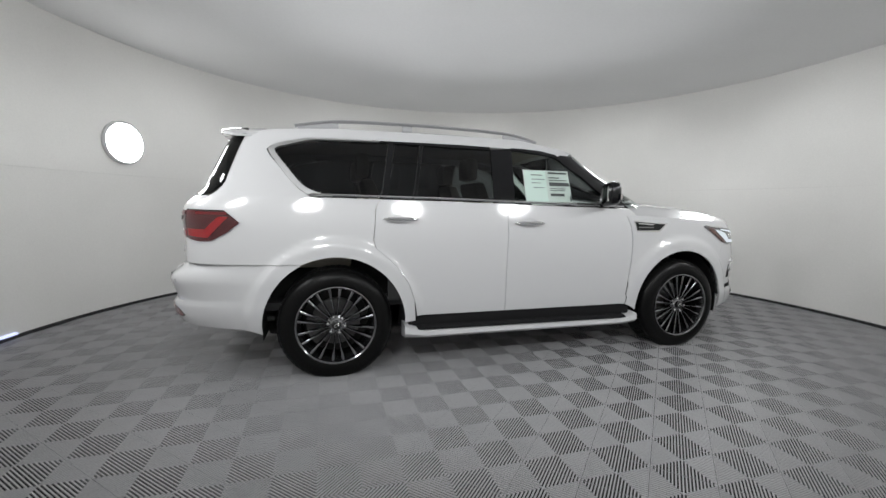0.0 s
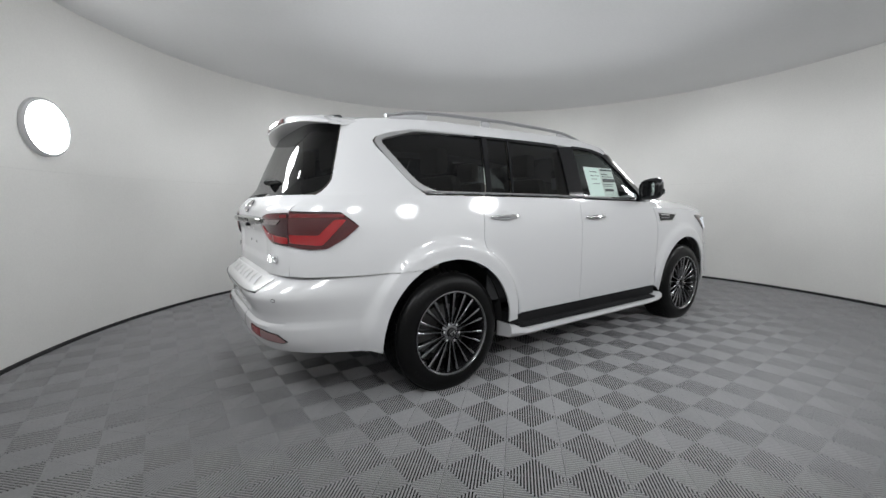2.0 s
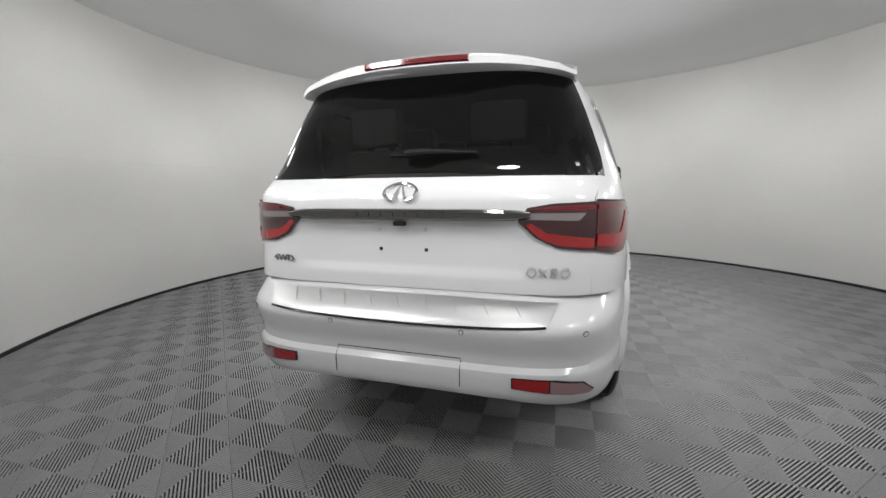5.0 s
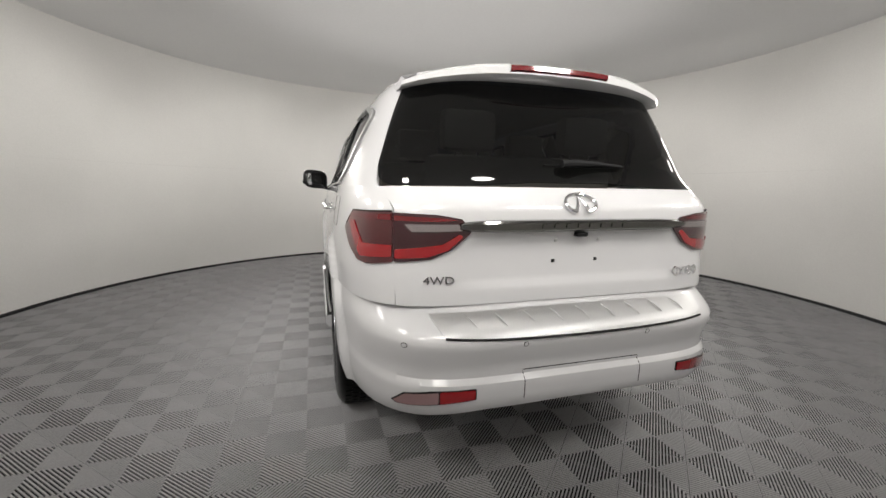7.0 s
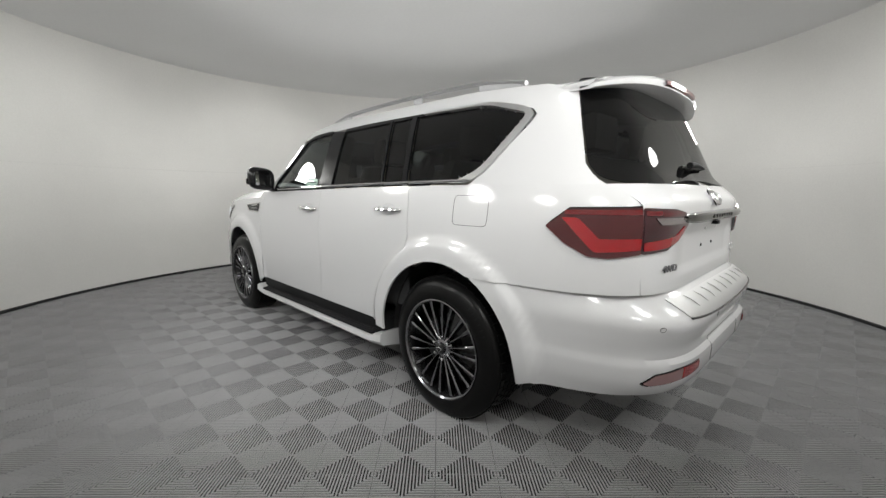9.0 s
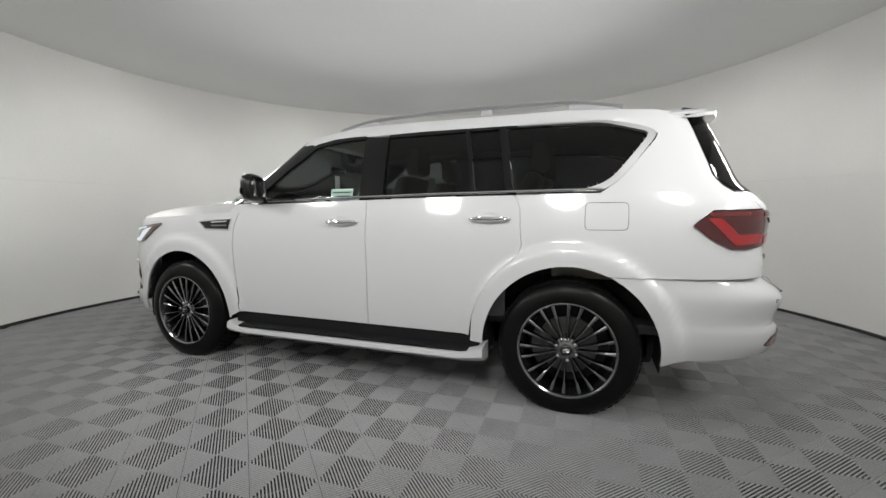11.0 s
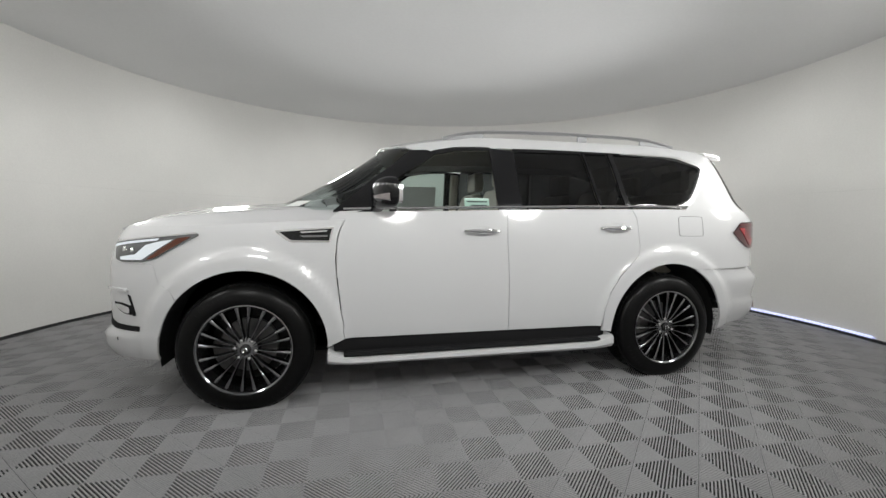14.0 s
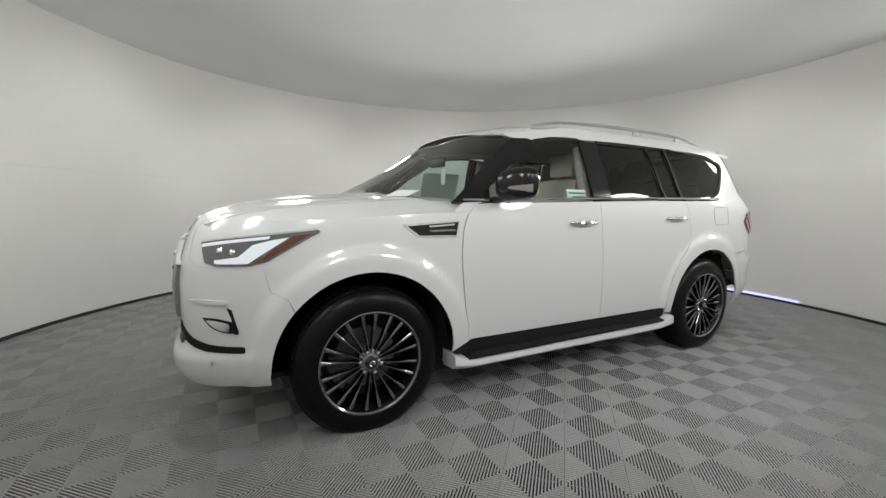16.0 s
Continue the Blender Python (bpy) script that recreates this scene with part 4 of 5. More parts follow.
refl = bumper_piece("bumper_lamp", [("y", 0.485, 0.566), ("y", 0.485, 0.522), ("y", 0.66, 0.504), ("y", 0.775, 0.490), ("y", 0.795, 0.500), ("y", 0.755, 0.544), ("y", 0.66, 0.562)], BLACK, 0.004, rear_bumper, "lamp let into the rear bumper")
bumper_piece("red_reflector", [("y", 0.490, 0.562), ("y", 0.490, 0.526), ("y", 0.625, 0.511), ("y", 0.625, 0.560)], REDLIT, 0.007, refl, "red reflector", 0.003)
bumper_piece("clear_lens", [("y", 0.630, 0.559), ("y", 0.630, 0.511), ("y", 0.770, 0.494), ("y", 0.787, 0.502), ("y", 0.75, 0.541)], SMOKE, 0.007, refl, "clear fog lamp lens", 0.003)
for a, b in (((0.28, 0.615), (0.28, 0.50)), ((0.28, 0.615), (-0.28, 0.615)), ((-0.28, 0.615), (-0.28, 0.50))):
    bm = bmesh.new()
    tube(bm, [BUMP(BUMP_Y(a[0] + (b[0] - a[0]) * f, a[1] + (b[1] - a[1]) * f, True), a[1] + (b[1] - a[1]) * f) + Vector((0.0005, 0, 0)) for f in np.linspace(0, 1, 12)], 0.0022, 5)
    part("towing_cover_seam", bm, MATT, rear_bumper)
bm = bmesh.new()
tube(bm, [(-2.48, -0.66, 0.425), (-2.30, -0.64, 0.42), (-2.0, -0.60, 0.40)], 0.032, 14)
part("exhaust_pipe", bm, STEEL, car)

# headlights
head = lit("headlight", [("f", 0.755, 1.078), ("x", 2.2, 1.100), ("x", 2.0, 1.122), ("x", 1.80, 1.143), ("x", 1.787, 1.132), ("x", 1.92, 1.06), ("x", 2.04, 0.988), ("x", 2.12, 0.968), ("x", 2.26, 0.966), ("f", 0.80, 0.982)], LAMPIN, 0.006, car, "headlight with white running-light strips")
lit("running_light", [("f", 0.765, 1.070), ("x", 2.2, 1.092), ("x", 2.02, 1.112), ("x", 2.03, 1.098), ("x", 2.2, 1.078), ("f", 0.77, 1.056)], DRL, 0.010, head, "lit white running-light strip", 0.003, 0.003)
lit("running_light", [("x", 1.935, 1.106), ("x", 2.02, 1.092), ("x", 2.10, 1.070), ("x", 2.165, 1.012), ("x", 2.26, 0.996), ("f", 0.83, 1.0), ("f", 0.83, 0.988), ("x", 2.26, 0.978), ("x", 2.125, 0.980), ("x", 2.045, 1.035)], DRL, 0.010, head, "", 0.003, 0.004)
lit("amber_reflector", [("x", 1.915, 1.113), ("x", 1.83, 1.125), ("x", 1.94, 1.057), ("x", 2.06, 0.988), ("x", 2.10, 0.980), ("x", 2.03, 1.035)], AMBER, 0.009, head, "amber side reflector", 0.003)
lit("headlight_rim", [("f", 0.755, 1.084), ("x", 2.2, 1.106), ("x", 2.0, 1.128), ("x", 1.80, 1.149), ("x", 1.80, 1.141), ("x", 2.0, 1.120), ("x", 2.2, 1.098), ("f", 0.755, 1.076)], CHROME, 0.011, head, "chrome edge", 0.004, 0.001)
for s in (0, 1):
    for x, z in ((2.245, 1.040), (2.19, 1.035)):
        bm = bmesh.new()
        q = LOW(LOW_X(x, z), z)
        bmesh.ops.create_uvsphere(bm, u_segments=12, v_segments=8, radius=0.020)
        for v in bm.verts:
            v.co = Vector((q.x + v.co.x - 0.004, (1 - 2 * s) * (q.y + v.co.y - 0.006), q.z + v.co.z))
        part("projector", bm, CHROME, head[s])


def face(name, pts, mat, lift, parent, label="", thick=0.01, r=0.01):
    """A plate on the front face, mirrored across the middle of the car into one piece."""
    half = [(LOW_Y(y, z, False), z) for y, z in pts]
    whole = half + [(4 - d, z) for d, z in half[::-1]]
    return part(name, sheet(rounded(whole, r), LOW, DU, 0.02, lift, thick), mat, parent, label)


grille = face("grille", [(0.40, 0.655), (0.50, 0.78), (0.56, 0.95), (0.53, 1.065)], BLACK, 0.004, car, "black grille with a chrome mesh")
face("grille_crown", [(0.50, 1.095), (0.53, 1.145), (0.44, 1.185)], SATIN, 0.008, grille, "satin chrome crown over the grille")
for y0, z0, y1, z1 in ((0.40, 0.655, 0.50, 0.78), (0.50, 0.78, 0.56, 0.95), (0.56, 0.95, 0.53, 1.065)):
    for s in (-1, 1):
        bm = bmesh.new()
        tube(bm, [Vector((p.x + 0.004, s * p.y, p.z)) for p in [LOW(LOW_Y(y0 + (y1 - y0) * f, z0 + (z1 - z0) * f, False), z0 + (z1 - z0) * f) for f in np.linspace(-0.03, 1.03, 6)]], 0.026, 8)
        part("grille_frame", bm, SATIN, grille)
for z, w in ((0.655, 0.40), (1.065, 0.53)):
    bm = bmesh.new()
    tube(bm, [LOW(LOW_Y(y, z, False), z) + Vector((0.004, 0, 0)) for y in np.linspace(-w, w, 14)], 0.026, 8)
    part("grille_frame", bm, SATIN, grille)
for k in range(9):
    z = 0.70 + k * 0.04
    w = 0.38 + 0.14 * min(1, (z - 0.655) / 0.25)
    bm = bmesh.new()
    tube(bm, [LOW(LOW_Y(y, z, False), z) + Vector((0.016 + 0.012 * math.sin(j * 1.7 + k * 3.14), 0, 0.012 * math.cos(j * 3.14159 + k * 3.14159))) for j, y in enumerate(np.linspace(-w, w, 29))], 0.008, 6)
    part("grille_bar", bm, DARKCHROME, grille)
bm = bmesh.new()
q = LOW(LOW_Y(0, 0.93, False), 0.93)
tube(bm, [q + Vector((0.045, 0.085 * math.cos(a), 0.045 * math.sin(a))) for a in np.linspace(0, 2 * math.pi, 24)], 0.011, 8, up=Vector((1, 0, 0)))
part("emblem", bm, CHROME, grille)
face("lower_grille", [(0.30, 0.545), (0.62, 0.545), (0.70, 0.60), (0.40, 0.62)], BLACK, 0.004, front_bumper, "dark lower air intake")
for s in (0, 1):
    pts = [("x", 2.155, 0.535), ("x", 2.15, 0.568), ("x", 2.30, 0.578), ("f", 0.74, 0.60), ("f", 0.60, 0.66), ("f", 0.55, 0.655), ("f", 0.66, 0.578), ("f", 0.80, 0.545)]
    bm = sheet(rounded(on_low(pts), 0.006), LOW, DU, 0.02, 0.004, 0.008)
    if s:
        m = mirrored(bm)
        bm.free()
        bm = m
    part("intake_strip", bm, MATT, front_bumper, "dark chrome strip below the fog lamp")
    pts = [("x", 2.203, 0.636), ("x", 2.203, 0.696), ("x", 2.27, 0.713), ("x", 2.335, 0.714), ("x", 2.295, 0.664), ("x", 2.25, 0.643)]
    bm = sheet(rounded(on_low(pts), 0.006), LOW, DU, 0.02, 0.002, 0.008)
    if s:
        m = mirrored(bm)
        bm.free()
        bm = m
    recess = part("fog_recess", bm, MATT, front_bumper)
    pts = [("x", 2.213, 0.646), ("x", 2.213, 0.688), ("x", 2.27, 0.704), ("x", 2.315, 0.705), ("x", 2.285, 0.672), ("x", 2.25, 0.653)]
    bm = sheet(rounded(on_low(pts), 0.01), LOW, DU, 0.02, 0.010, 0.01)
    if s:
        m = mirrored(bm)
        bm.free()
        bm = m
    part("fog_lamp", bm, CHROME, front_bumper, "chrome-ringed fog lamp")
    for name, mat, lift, pts in (
            ("intake_mesh", MATT, 0.003, [("x", 2.226, 0.768), ("x", 2.205, 0.757), ("x", 2.176, 0.640), ("x", 2.186, 0.628), ("x", 2.203, 0.640), ("x", 2.205, 0.705)]),
            ("bumper_crease", PAINT, 0.014, [("x", 2.385, 0.800), ("x", 2.30, 0.806), ("x", 2.222, 0.800), ("x", 2.215, 0.786), ("x", 2.30, 0.782)])):
        bm = sheet(rounded(on_low(pts), 0.006), LOW, DU, 0.02, lift, 0.014)
        if s:
            m = mirrored(bm)
            bm.free()
            bm = m
        part(name, bm, mat, front_bumper)
    bm = turned(bmesh.new(), [(0.001, 0.004), (0.010, 0.003), (0.012, 0.0)], 14, "x")
    q = LOW(LOW_X(2.30, 0.49), 0.49)
    for v in bm.verts:
        v.co = Vector((v.co.x * 0.6 + q.x, (1 - 2 * s) * (q.y + v.co.y + 0.002), v.co.z + q.z))
    part("parking_sensor", bm, MATT, front_bumper)

# side vents
vent = lit("side_vent", [("x", 1.353, 1.164), ("x", 0.988, 1.188), ("x", 1.012, 1.090), ("x", 1.262, 1.092)], CHROME, 0.006, front_wings, "chrome-framed side vent", 0.010, 0.004)
lit("vent_inset", [("x", 1.325, 1.155), ("x", 1.000, 1.177), ("x", 1.020, 1.100), ("x", 1.252, 1.102)], BLACK, 0.008, vent, "", 0.004, 0.003)
lit("vent_blade", [("x", 1.20, 1.156), ("x", 1.030, 1.166), ("x", 1.032, 1.157), ("x", 1.19, 1.147)], CHROME, 0.012, vent, "", 0.005, 0.001)
lit("vent_blade", [("x", 1.20, 1.132), ("x", 1.028, 1.135), ("x", 1.030, 1.124), ("x", 1.18, 1.121)], DARKCHROME, 0.012, vent, "", 0.005, 0.001)

# door handles
for doors, x0, x1, z in ((front_doors, -0.145, 0.118, 1.163), (rear_doors, -1.195, -0.935, 1.188)):
    bm = bmesh.new()
    pts = []
    rad = []
    for f in np.linspace(0, 1, 13):
        x = x0 + (x1 - x0) * f
        q = LOW(LOW_X(x, z), z)
        pts.append(q + Vector((0, 0.006 + 0.034 * math.sin(math.pi * f) ** 0.5, 0)))
        rad.append(0.006 + 0.0105 * math.sin(math.pi * f) ** 0.5)
    tube(bm, pts, rad, 10)
    other = mirrored(bm)
    part("door_handle", bm, CHROME, doors[0], "chrome door handle"), part("door_handle", other, CHROME, doors[1], "chrome door handle")
    cup = bmesh.new()
    cx = (x0 + x1) / 2
    rings = []
    for r, dep in ((0.062, 0.0022), (0.058, 0.0008), (0.045, 0.0006)):
        rings.append([cup.verts.new(LOW(LOW_X(cx + r * 1.15 * math.cos(a), z + r * 0.62 * math.sin(a)), z + r * 0.62 * math.sin(a)) + Vector((0, dep, 0))) for a in np.linspace(0, 2 * math.pi, 28)[:-1]])
    for p, q in zip(rings, rings[1:]):
        for i in range(27):
            cup.faces.new((p[i], p[(i + 1) % 27], q[(i + 1) % 27], q[i]))
    cup.faces.new(rings[-1])
    bmesh.ops.recalc_face_normals(cup, faces=cup.faces)
    other = mirrored(cup)
    part("handle_cup", cup, PAINT, doors[0]), part("handle_cup", other, PAINT, doors[1])

# fuel flap on the left: a fine seam round it
ring = rounded([(-1.622, 1.282), (-1.622, 1.128), (-1.85, 1.128), (-1.85, 1.282)], 0.03)
bm = bmesh.new()
tube(bm, [LOW(LOW_X(x, z), z) + Vector((0, 0.0005, 0)) for x, z in ring + ring[:1]], 0.0013, 5, up=Vector((0, 1, 0.01)))
part("fuel_flap_seam", bm, MATT, quarters[0])

# running boards
for s in (1, -1):
    bm = bmesh.new()
    rows = []
    for k in range(27):
        x = 1.035 - 2.075 * k / 26
        e = step(0.90, 1.035, x) + step(0.88, 1.04, -x)
        lift = (0.012 * (0.9 - x) / 2) + 0.045 * e
        rows.append([bm.verts.new((x, s * y, z)) for y, z in ((0.86, 0.335 + lift), (1.00, 0.332 + lift), (1.022, 0.322 + lift), (1.026, 0.300 + lift * 0.5), (1.00, 0.280 + lift * 0.3), (0.86, 0.275))])
    for a, b in zip(rows, rows[1:]):
        for i in range(6):
            bm.faces.new((a[i], a[(i + 1) % 6], b[(i + 1) % 6], b[i]))
    bm.faces.new(rows[0]), bm.faces.new(rows[-1])
    bmesh.ops.recalc_face_normals(bm, faces=bm.faces)
    board = part("running_board", bm, PAINT, car, "white running board with a black ribbed tread")
    bm = bmesh.new()
    box(bm, -0.94, 0.935, min(s * 0.86, s * 1.012), max(s * 0.86, s * 1.012), 0.335, 0.372, 0.008)
    for v in bm.verts:
        v.co.z += 0.012 * (0.9 - v.co.x) / 2 - (0.018 if abs(v.co.y) > 0.95 and v.co.z > 0.36 else 0)
    tread = part("tread_mat", bm, MATT, board)
    for k in range(4):
        bm = bmesh.new()
        y = s * (0.92 + 0.024 * k)
        tube(bm, [(x, y, 0.373 - 0.006 * k + 0.012 * (0.9 - x) / 2) for x in np.linspace(0.91, -0.92, 8)], 0.005, 6)
        part("tread_rib", bm, MATT, tread)
    bm = bmesh.new()
    box(bm, -1.0, 1.0, min(s * 0.80, s * 0.955), max(s * 0.80, s * 0.955), 0.36, 0.462, 0.01)
    part("sill", bm, MATT, car)

# roof rails
for s in (1, -1):
    path = [(0.20, 1.858), (0.08, 1.890), (-0.10, 1.918), (-0.4, 1.930), (-0.9, 1.936), (-1.3, 1.934), (-1.55, 1.924), (-1.68, 1.905), (-1.82, 1.878)]
    f = spline([(-x, z) for x, z in path])
    bm = bmesh.new()
    xs = np.linspace(0.20, -1.82, 40)
    tube(bm, [(x, s * (0.625 - 0.02 * abs(x + 0.8)), f(-x)) for x in xs], 0.021, 10, 0.62)
    rail = part("roof_rail", bm, RAILMAT, car, "satin silver roof rail")
    for x0, x1, x2 in ((0.19, 0.02, -0.12), (-0.92, -0.96, -1.0), (-1.50, -1.64, -1.80)):
        bm = bmesh.new()
        pts = []
        for x in np.linspace(x0, x2, 6):
            pts.append((x, s * (0.625 - 0.02 * abs(x + 0.8)), (f(-x) + top_roof(x, 0.61).z) / 2))
        h = [max(0.008, (f(-x) - top_roof(x, 0.61).z) * 0.40) for x in np.linspace(x0, x2, 6)]
        tube(bm, pts, h, 8, 1.0)
        for v in bm.verts:
            v.co.y = s * 0.615 + (v.co.y - s * 0.615) * 0.3
        part("rail_foot", bm, FOOTMAT, rail)

# door mirrors
for s in (1, -1):
    bm = bmesh.new()
    bmesh.ops.create_uvsphere(bm, u_segments=28, v_segments=18, radius=1)
    for v in bm.verts:
        x, y, z = v.co
        q = [math.copysign(abs(c) ** 0.62, c) for c in (x, y, z)]
        px = 0.650 + (0.085 if q[0] > 0 else 0.055) * q[0] * (1 - 0.25 * max(0, q[1]))
        v.co = Vector((px - 0.035 * q[1], s * (1.075 + 0.125 * q[1]), 1.405 + 0.098 * q[2] + 0.012 * q[1]))
    bmesh.ops.recalc_face_normals(bm, faces=bm.faces)
    mir = part("door_mirror", bm, BLACK, car, "gloss black door mirror with a clear signal strip")
    bm = bmesh.new()
    box(bm, -0.003, 0.003, -0.078, 0.078, -0.062, 0.062, 0.02)
    for v in bm.verts:
        v.co = Vector((0.603 + v.co.x - 0.03 * v.co.y / 0.1, s * (1.080 + v.co.y), 1.405 + v.co.z))
    part("mirror_glass", bm, CHROME, mir)
    bm = bmesh.new()
    rows = []
    for f in np.linspace(0, 1, 10):
        y = 1.09 + 0.108 * f
        x = 0.728 - 0.045 * f - 0.045 * f ** 3
        rows.append([bm.verts.new((x + dx, s * (y + dx * f), 1.380 + dz * (0.35 + 0.65 * f))) for dx, dz in ((0.0, 0.028), (0.010, 0.020), (0.010, -0.018), (0.0, -0.026))])
    for a, b in zip(rows, rows[1:]):
        for i in range(3):
            bm.faces.new((a[i], a[i + 1], b[i + 1], b[i]))
    bmesh.ops.recalc_face_normals(bm, faces=bm.faces)
    part("signal_strip", bm, CLEARLENS, mir)
    bm = bmesh.new()
    tube(bm, [(0.72, s * 0.90, 1.302), (0.70, s * 0.98, 1.318), (0.68, s * 1.06, 1.335)], [0.045, 0.035, 0.030], 10, 0.6)
    part("mirror_arm", bm, BLACK, mir)

# ---- cabin ----
bm = bmesh.new()
box(bm, -2.3, 1.0, -0.80, 0.80, 0.50, 0.56, 0.01)
part("cabin_floor", bm, CABIN, car)
bm = bmesh.new()
rows = []
for y in np.linspace(-0.80, 0.80, 15):
    rows.append([bm.verts.new((x, y, z)) for x, z in ((1.28 - 0.35 * (abs(y) / 0.8) ** 3, 1.285), (0.95, 1.300), (0.74, 1.285 + (0.03 if y > 0.1 else 0)), (0.70, 1.22), (0.74, 1.0), (0.95, 0.7))])
for a, b in zip(rows, rows[1:]):
    for i in range(5):
        bm.faces.new((a[i], a[i + 1], b[i + 1], b[i]))
bmesh.ops.recalc_face_normals(bm, faces=bm.faces)
part("dashboard", bm, CABIN, car)
bm = bmesh.new()
c, tilt = Vector((0.50, 0.40, 1.20)), radians(28)
tube(bm, [c + Vector((0.185 * math.sin(a) * math.sin(tilt), 0.185 * math.cos(a), 0.185 * math.sin(a) * math.cos(tilt))) for a in np.linspace(0, 2 * math.pi, 30)], 0.016, 8, up=Vector((1, 0, 0.2)))
wheel = part("steering_wheel", bm, CABIN, car, "dark leather steering wheel")
bm = bmesh.new()
tube(bm, [c + Vector((0.0, -0.17, 0.0)), c + Vector((0.01, 0, -0.01)), c + Vector((0.0, 0.17, 0.0))], [0.015, 0.055, 0.015], 8)
tube(bm, [c, c + Vector((0.25, 0, -0.09))], 0.03, 8)
part("steering_boss", bm, CABIN, wheel)


def seat(x, y, wide):
    base = new("seat")
    base.parent = car
    base.matrix_basis = pose(x, y, 0.56)
    bm = bmesh.new()
    box(bm, -0.25, 0.27, -wide / 2, wide / 2, 0.20, 0.36, 0.05)
    part("cushion", bm, CREAM, base)
    bm = bmesh.new()
    box(bm, -0.07, 0.07, -wide / 2, wide / 2, 0.0, 0.62, 0.05)
    for v in bm.verts:
        v.co = Vector((-0.24 + v.co.x * (1 - 0.3 * v.co.z / 0.62) - 0.30 * v.co.z, v.co.y * (1 - 0.16 * (v.co.z / 0.62) ** 2), 0.32 + v.co.z))
    part("backrest", bm, CREAM, base)
    n = 1 if wide < 0.7 else 2
    for k in range(n):
        yy = 0 if n == 1 else (-0.33 + 0.66 * k)
        bm = bmesh.new()
        box(bm, -0.055, 0.055, -0.14, 0.14, 0.0, 0.20, 0.045)
        for v in bm.verts:
            v.co += Vector((-0.46, yy, 0.955))
        rest = part("headrest", bm, CREAM, base)
        for dy in (-0.06, 0.06):
            bm = bmesh.new()
            tube(bm, [(-0.445, yy + dy, 0.90), (-0.455, yy + dy, 1.0)], 0.007, 6)
            part("headrest_post", bm, CHROME, rest)
    bm = bmesh.new()
    box(bm, -0.22, 0.22, -wide / 2 + 0.03, wide / 2 - 0.03, 0.0, 0.21, 0.02)
    part("seat_base", bm, CABIN, base)
    return base


for y in (0.40, -0.40):
    seat(0.10, y, 0.54)
    seat(-0.85, y, 0.56)
seat(-1.65, 0.0, 1.25)
bm = bmesh.new()
box(bm, -0.35, 0.72, -0.11, 0.11, 0.56, 0.95, 0.04)
part("centre_console", bm, CABIN, car)
bm = bmesh.new()
box(bm, 0.64, 0.665, -0.12, 0.12, 1.58, 1.655, 0.015)
part("rear_view_mirror", bm, BLACK, car)
bm = bmesh.new()
box(bm, 0.625, 0.63, 0.02, 0.09, 1.44, 1.57, 0.002)
part("hang_tag", bm, PAPER, car, "white paper tag hanging from the mirror")
bm = sheet([(0.5, 0.60), (0.5, -0.60), (-2.1, -0.62), (-2.1, 0.62)], lambda x, y: top_roof(x, y) - Vector((0, 0, 0.05)), 0.2, 0.2, 0, 0.0)
part("headliner", bm, material("headliner_fabric", (0.42, 0.40, 0.37), 0.9, grain=0.05, scale=200), car)
for s in (1, -1):
    bm = bmesh.new()
    box(bm, -1.15, 0.85, min(s * 0.86, s * 0.88), max(s * 0.86, s * 0.88), 0.56, 1.29, 0.005)
    part("door_lining", bm, CABIN, car)
    bm = bmesh.new()
    tube(bm, [(-0.215, s * 0.80, 0.60), (-0.215, s * 0.80, 1.30), (-0.21, s * 0.69, 1.72)], 0.045, 8)
    part("pillar_lining", bm, CREAM, car)


def on_glass(name, x0, x1, z0, z1, s, mat, parent, lift, label=""):
    bm = bmesh.new()
    vs = []
    for x, z in ((x0, z0), (x1, z0), (x1, z1), (x0, z1)):
        p = UP(UP_X(x, z), z)
        vs.append(Vector((p.x, s * (p.y - 0.012 + lift), p.z)))
    front = [bm.verts.new(v) for v in vs]
    back = [bm.verts.new(v - Vector((0, s * 0.001, 0))) for v in vs]
    bm.faces.new(front), bm.faces.new(back[::-1])
    for i in range(4):
        bm.faces.new((front[i], front[(i + 1) % 4], back[(i + 1) % 4], back[i]))
    bmesh.ops.recalc_face_normals(bm, faces=bm.faces)
    return part(name, bm, mat, parent, label, smooth=False)


sticker = on_glass("window_sticker", -0.03, 0.40, 1.335, 1.60, -1, PAPER, car, 0.0, "white printed price sheet inside the front window")
on_glass("green_panel", -0.025, 0.175, 1.34, 1.595, -1, GREENPAPER, sticker, 0.0015)
for x0, x1, z0, z1 in ((0.20, 0.38, 1.572, 1.586), (0.20, 0.39, 1.470, 1.500), (0.20, 0.30, 1.535, 1.543), (0.20, 0.37, 1.515, 1.521), (0.20, 0.33, 1.385, 1.407), (0.04, 0.14, 1.555, 1.562), (0.04, 0.16, 1.52, 1.525), (0.04, 0.12, 1.49, 1.495), (0.20, 0.35, 1.445, 1.450), (0.20, 0.34, 1.430, 1.435), (0.05, 0.15, 1.45, 1.455), (0.38, 0.395, 1.345, 1.39)):
    on_glass("print_bar", x0, x1, z0, z1, -1, INK, sticker, 0.003)
small = on_glass("stock_sticker", -0.075, 0.105, 1.315, 1.395, 1, GREENPAPER, car, 0.0, "pale green sticker inside the front window")
on_glass("print_bar", -0.06, 0.09, 1.365, 1.375, 1, INK, small, 0.002)
on_glass("print_bar", -0.06, 0.06, 1.340, 1.348, 1, INK, small, 0.002)
bm = bmesh.new()
q = [UP(UP_Y(y, z, False), z) + Vector((0.002, 0, 0)) for y, z in ((0.64, 1.325), (0.74, 1.325), (0.74, 1.365), (0.64, 1.365))]
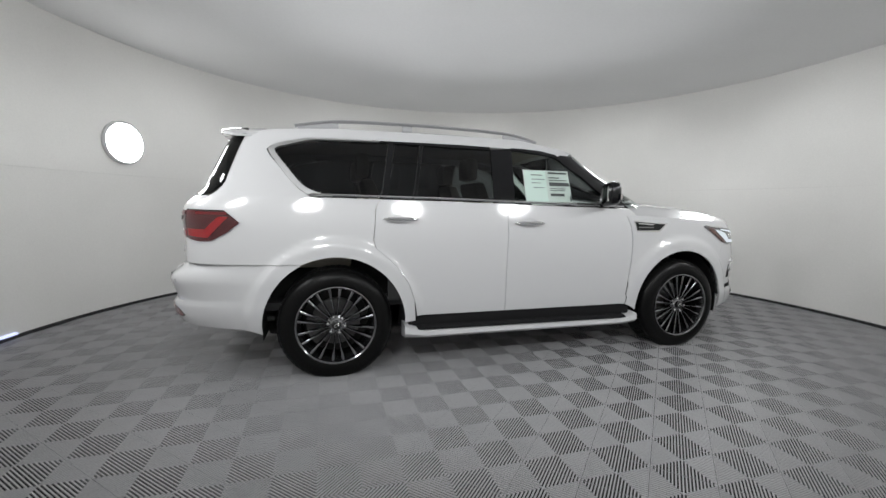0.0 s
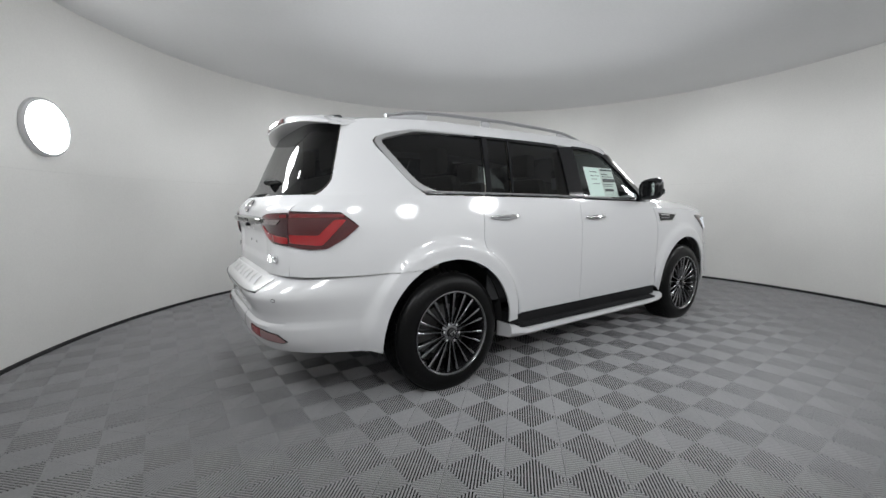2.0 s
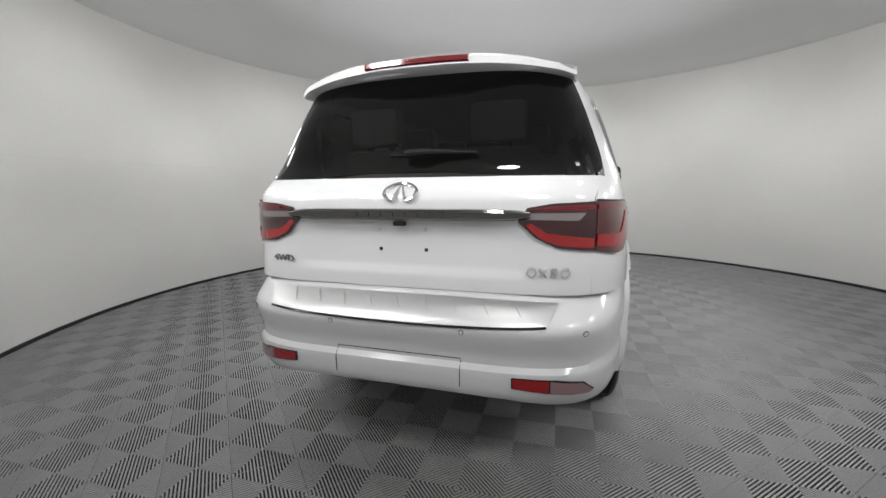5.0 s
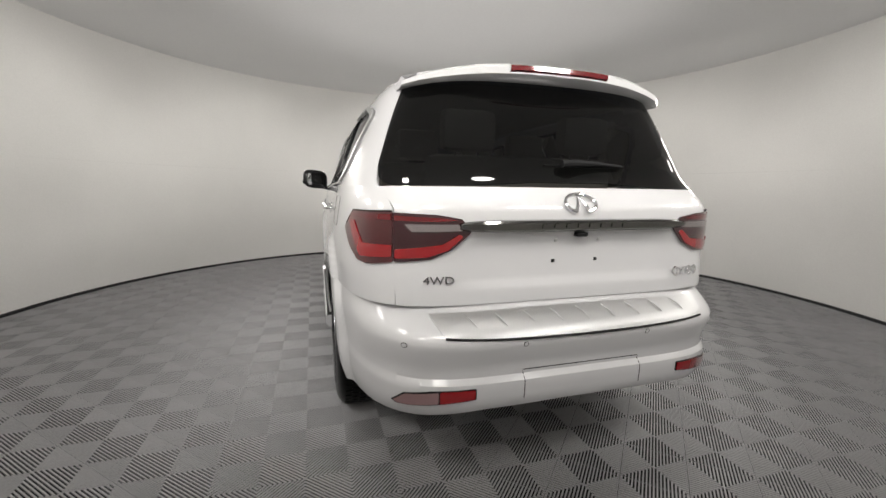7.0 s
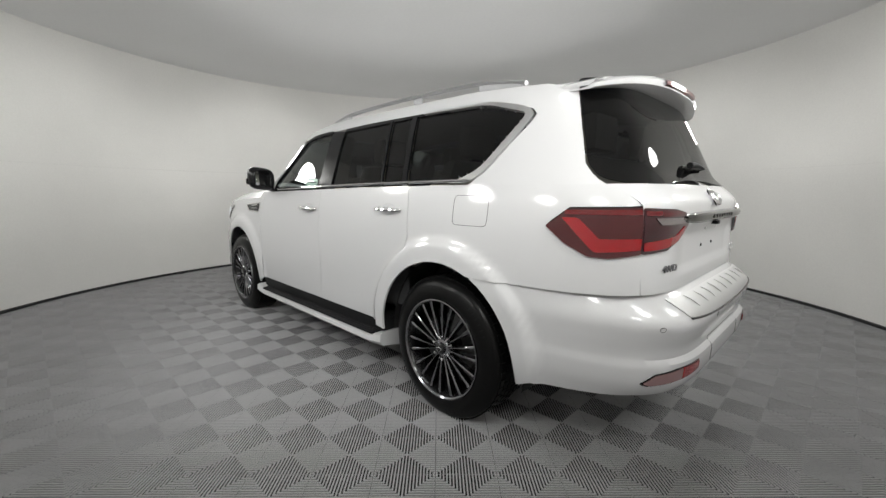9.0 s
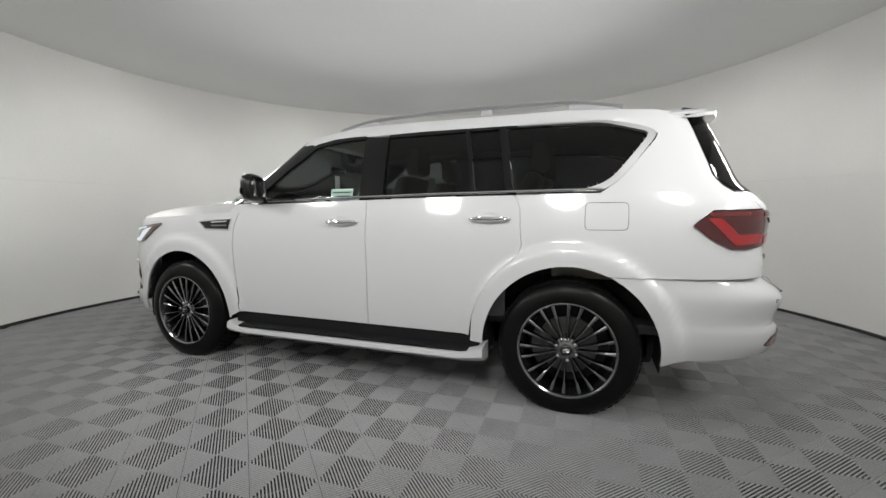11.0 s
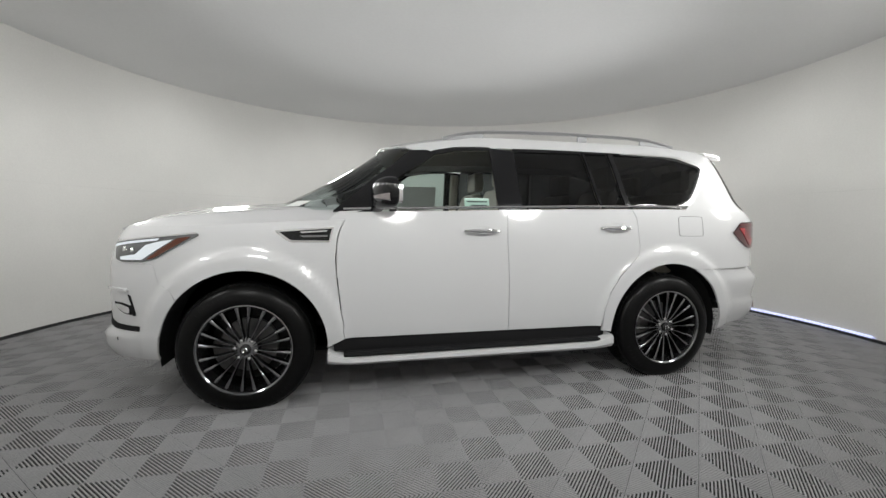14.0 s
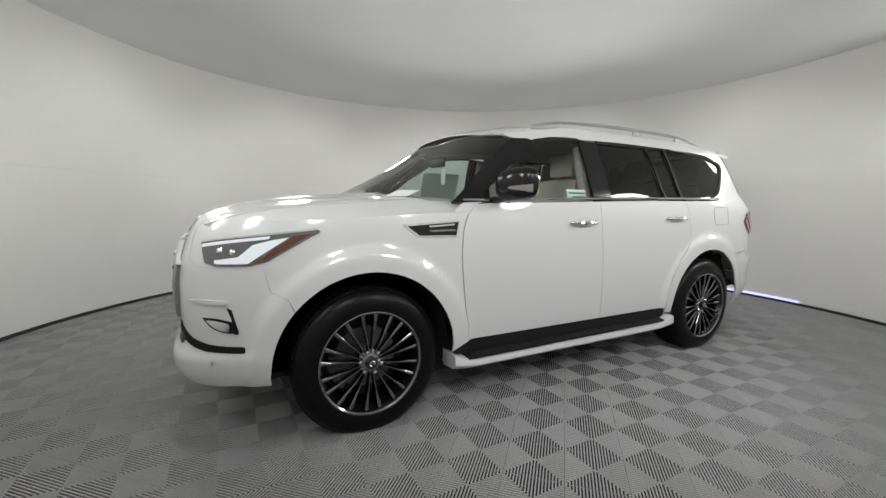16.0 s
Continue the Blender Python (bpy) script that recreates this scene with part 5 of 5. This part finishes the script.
bm.faces.new([bm.verts.new(v) for v in q])
paper = part("windscreen_sticker", bm, PAPER, car, "small white sticker low on the windscreen", smooth=False)

# ---- round wall lamp and the blue light strip at the wall foot ----
LAMP_AT = 152.0
lamp_thing = tagged(new("wall_lamp"), "round white wall lamp with a glowing diffuser", "wall lamp")
lamp_thing.matrix_basis = pose(*ring_point(LAMP_AT, ROOM_R, 1.97), 0, 0, LAMP_AT + 180)
part("housing", turned(bmesh.new(), [(0.001, 0.0), (0.25, 0.0), (0.25, 0.04), (0.235, 0.055), (0.225, 0.05)], 48, "x"), PAINT, lamp_thing)
part("diffuser", turned(bmesh.new(), [(0.001, 0.066), (0.10, 0.064), (0.18, 0.058), (0.226, 0.048)], 48, "x"), LAMP, lamp_thing, "glowing white diffuser")
bm = bmesh.new()
rows = []
for k in range(41):
    a = STRIP_A0 + (STRIP_A1 - STRIP_A0) * k / 40
    rows.append([bm.verts.new(ring_point(a, r, z)) for r, z in ((ROOM_R - 0.014, 0.052), (ROOM_R - 0.020, 0.056), (ROOM_R - 0.020, 0.070), (ROOM_R - 0.002, 0.074))])
for a, b in zip(rows, rows[1:]):
    for i in range(3):
        bm.faces.new((a[i], a[i + 1], b[i + 1], b[i]))
bmesh.ops.recalc_face_normals(bm, faces=bm.faces)
tagged(finish("light_strip", bm, BLUE), "thin blue light strip along the foot of the wall", "light strip")

# ---- floor: the tiles round the car are pieces, those at the wall one sheet ----
bm = bmesh.new()
turned(bm, [(0.001, FLOOR_Z - RIB_H - 0.0005), (ROOM_R + 0.14, FLOOR_Z - RIB_H - 0.0005), (ROOM_R + 0.14, -0.12), (0.001, -0.12)], 96, "z")
for v in bm.verts:
    v.co.x += CX
    v.co.y += CY
floor = tagged(finish("floor", bm, SUBFLOOR), "grey ribbed plastic tiles laid diagonally in a checker pattern", "floor", kind="structure")
TILE_V, TILE_F = tile_mesh()
tile_data = bpy.data.meshes.new("tile")
tile_data.from_pydata(TILE_V, [], TILE_F)
tile_data.materials.append(TILE)
spots = []
ca, sa = math.cos(radians(TILE_TURN)), math.sin(radians(TILE_TURN))
for i in range(-40, 41):
    for j in range(-40, 41):
        u, v = (i + 0.5) * PITCH, (j + 0.5) * PITCH
        x, y = TILE_X + ca * u - sa * v, TILE_Y + sa * u + ca * v
        if math.hypot(x - CX, y - CY) < ROOM_R + 0.12:
            spots.append((math.hypot((x - CX) * 0.9, y - CY), x, y))
# pieces: the band in which the viewer comes nearest to the floor
spots.sort(key=lambda s: abs(s[0] - 2.55))
for _, x, y in spots[:300]:
    ob = new("tile", tile_data)
    ob.parent = floor
    ob.matrix_basis = pose(x, y, FLOOR_Z, 0, 0, TILE_TURN)
vv, ff = [], []
for _, x, y in spots[300:]:
    k = len(vv)
    vv.extend((x + ca * a - sa * b, y + sa * a + ca * b, FLOOR_Z + c) for a, b, c in TILE_V)
    ff.extend(tuple(k + n for n in f) for f in TILE_F)
me = bpy.data.meshes.new("floor_tiles")
me.from_pydata(vv, [], ff)
me.materials.append(TILE)
rest = new("floor_tiles", me)
rest.parent = floor
tagged(rest, "more of the same grey ribbed tiles", kind="stuff")
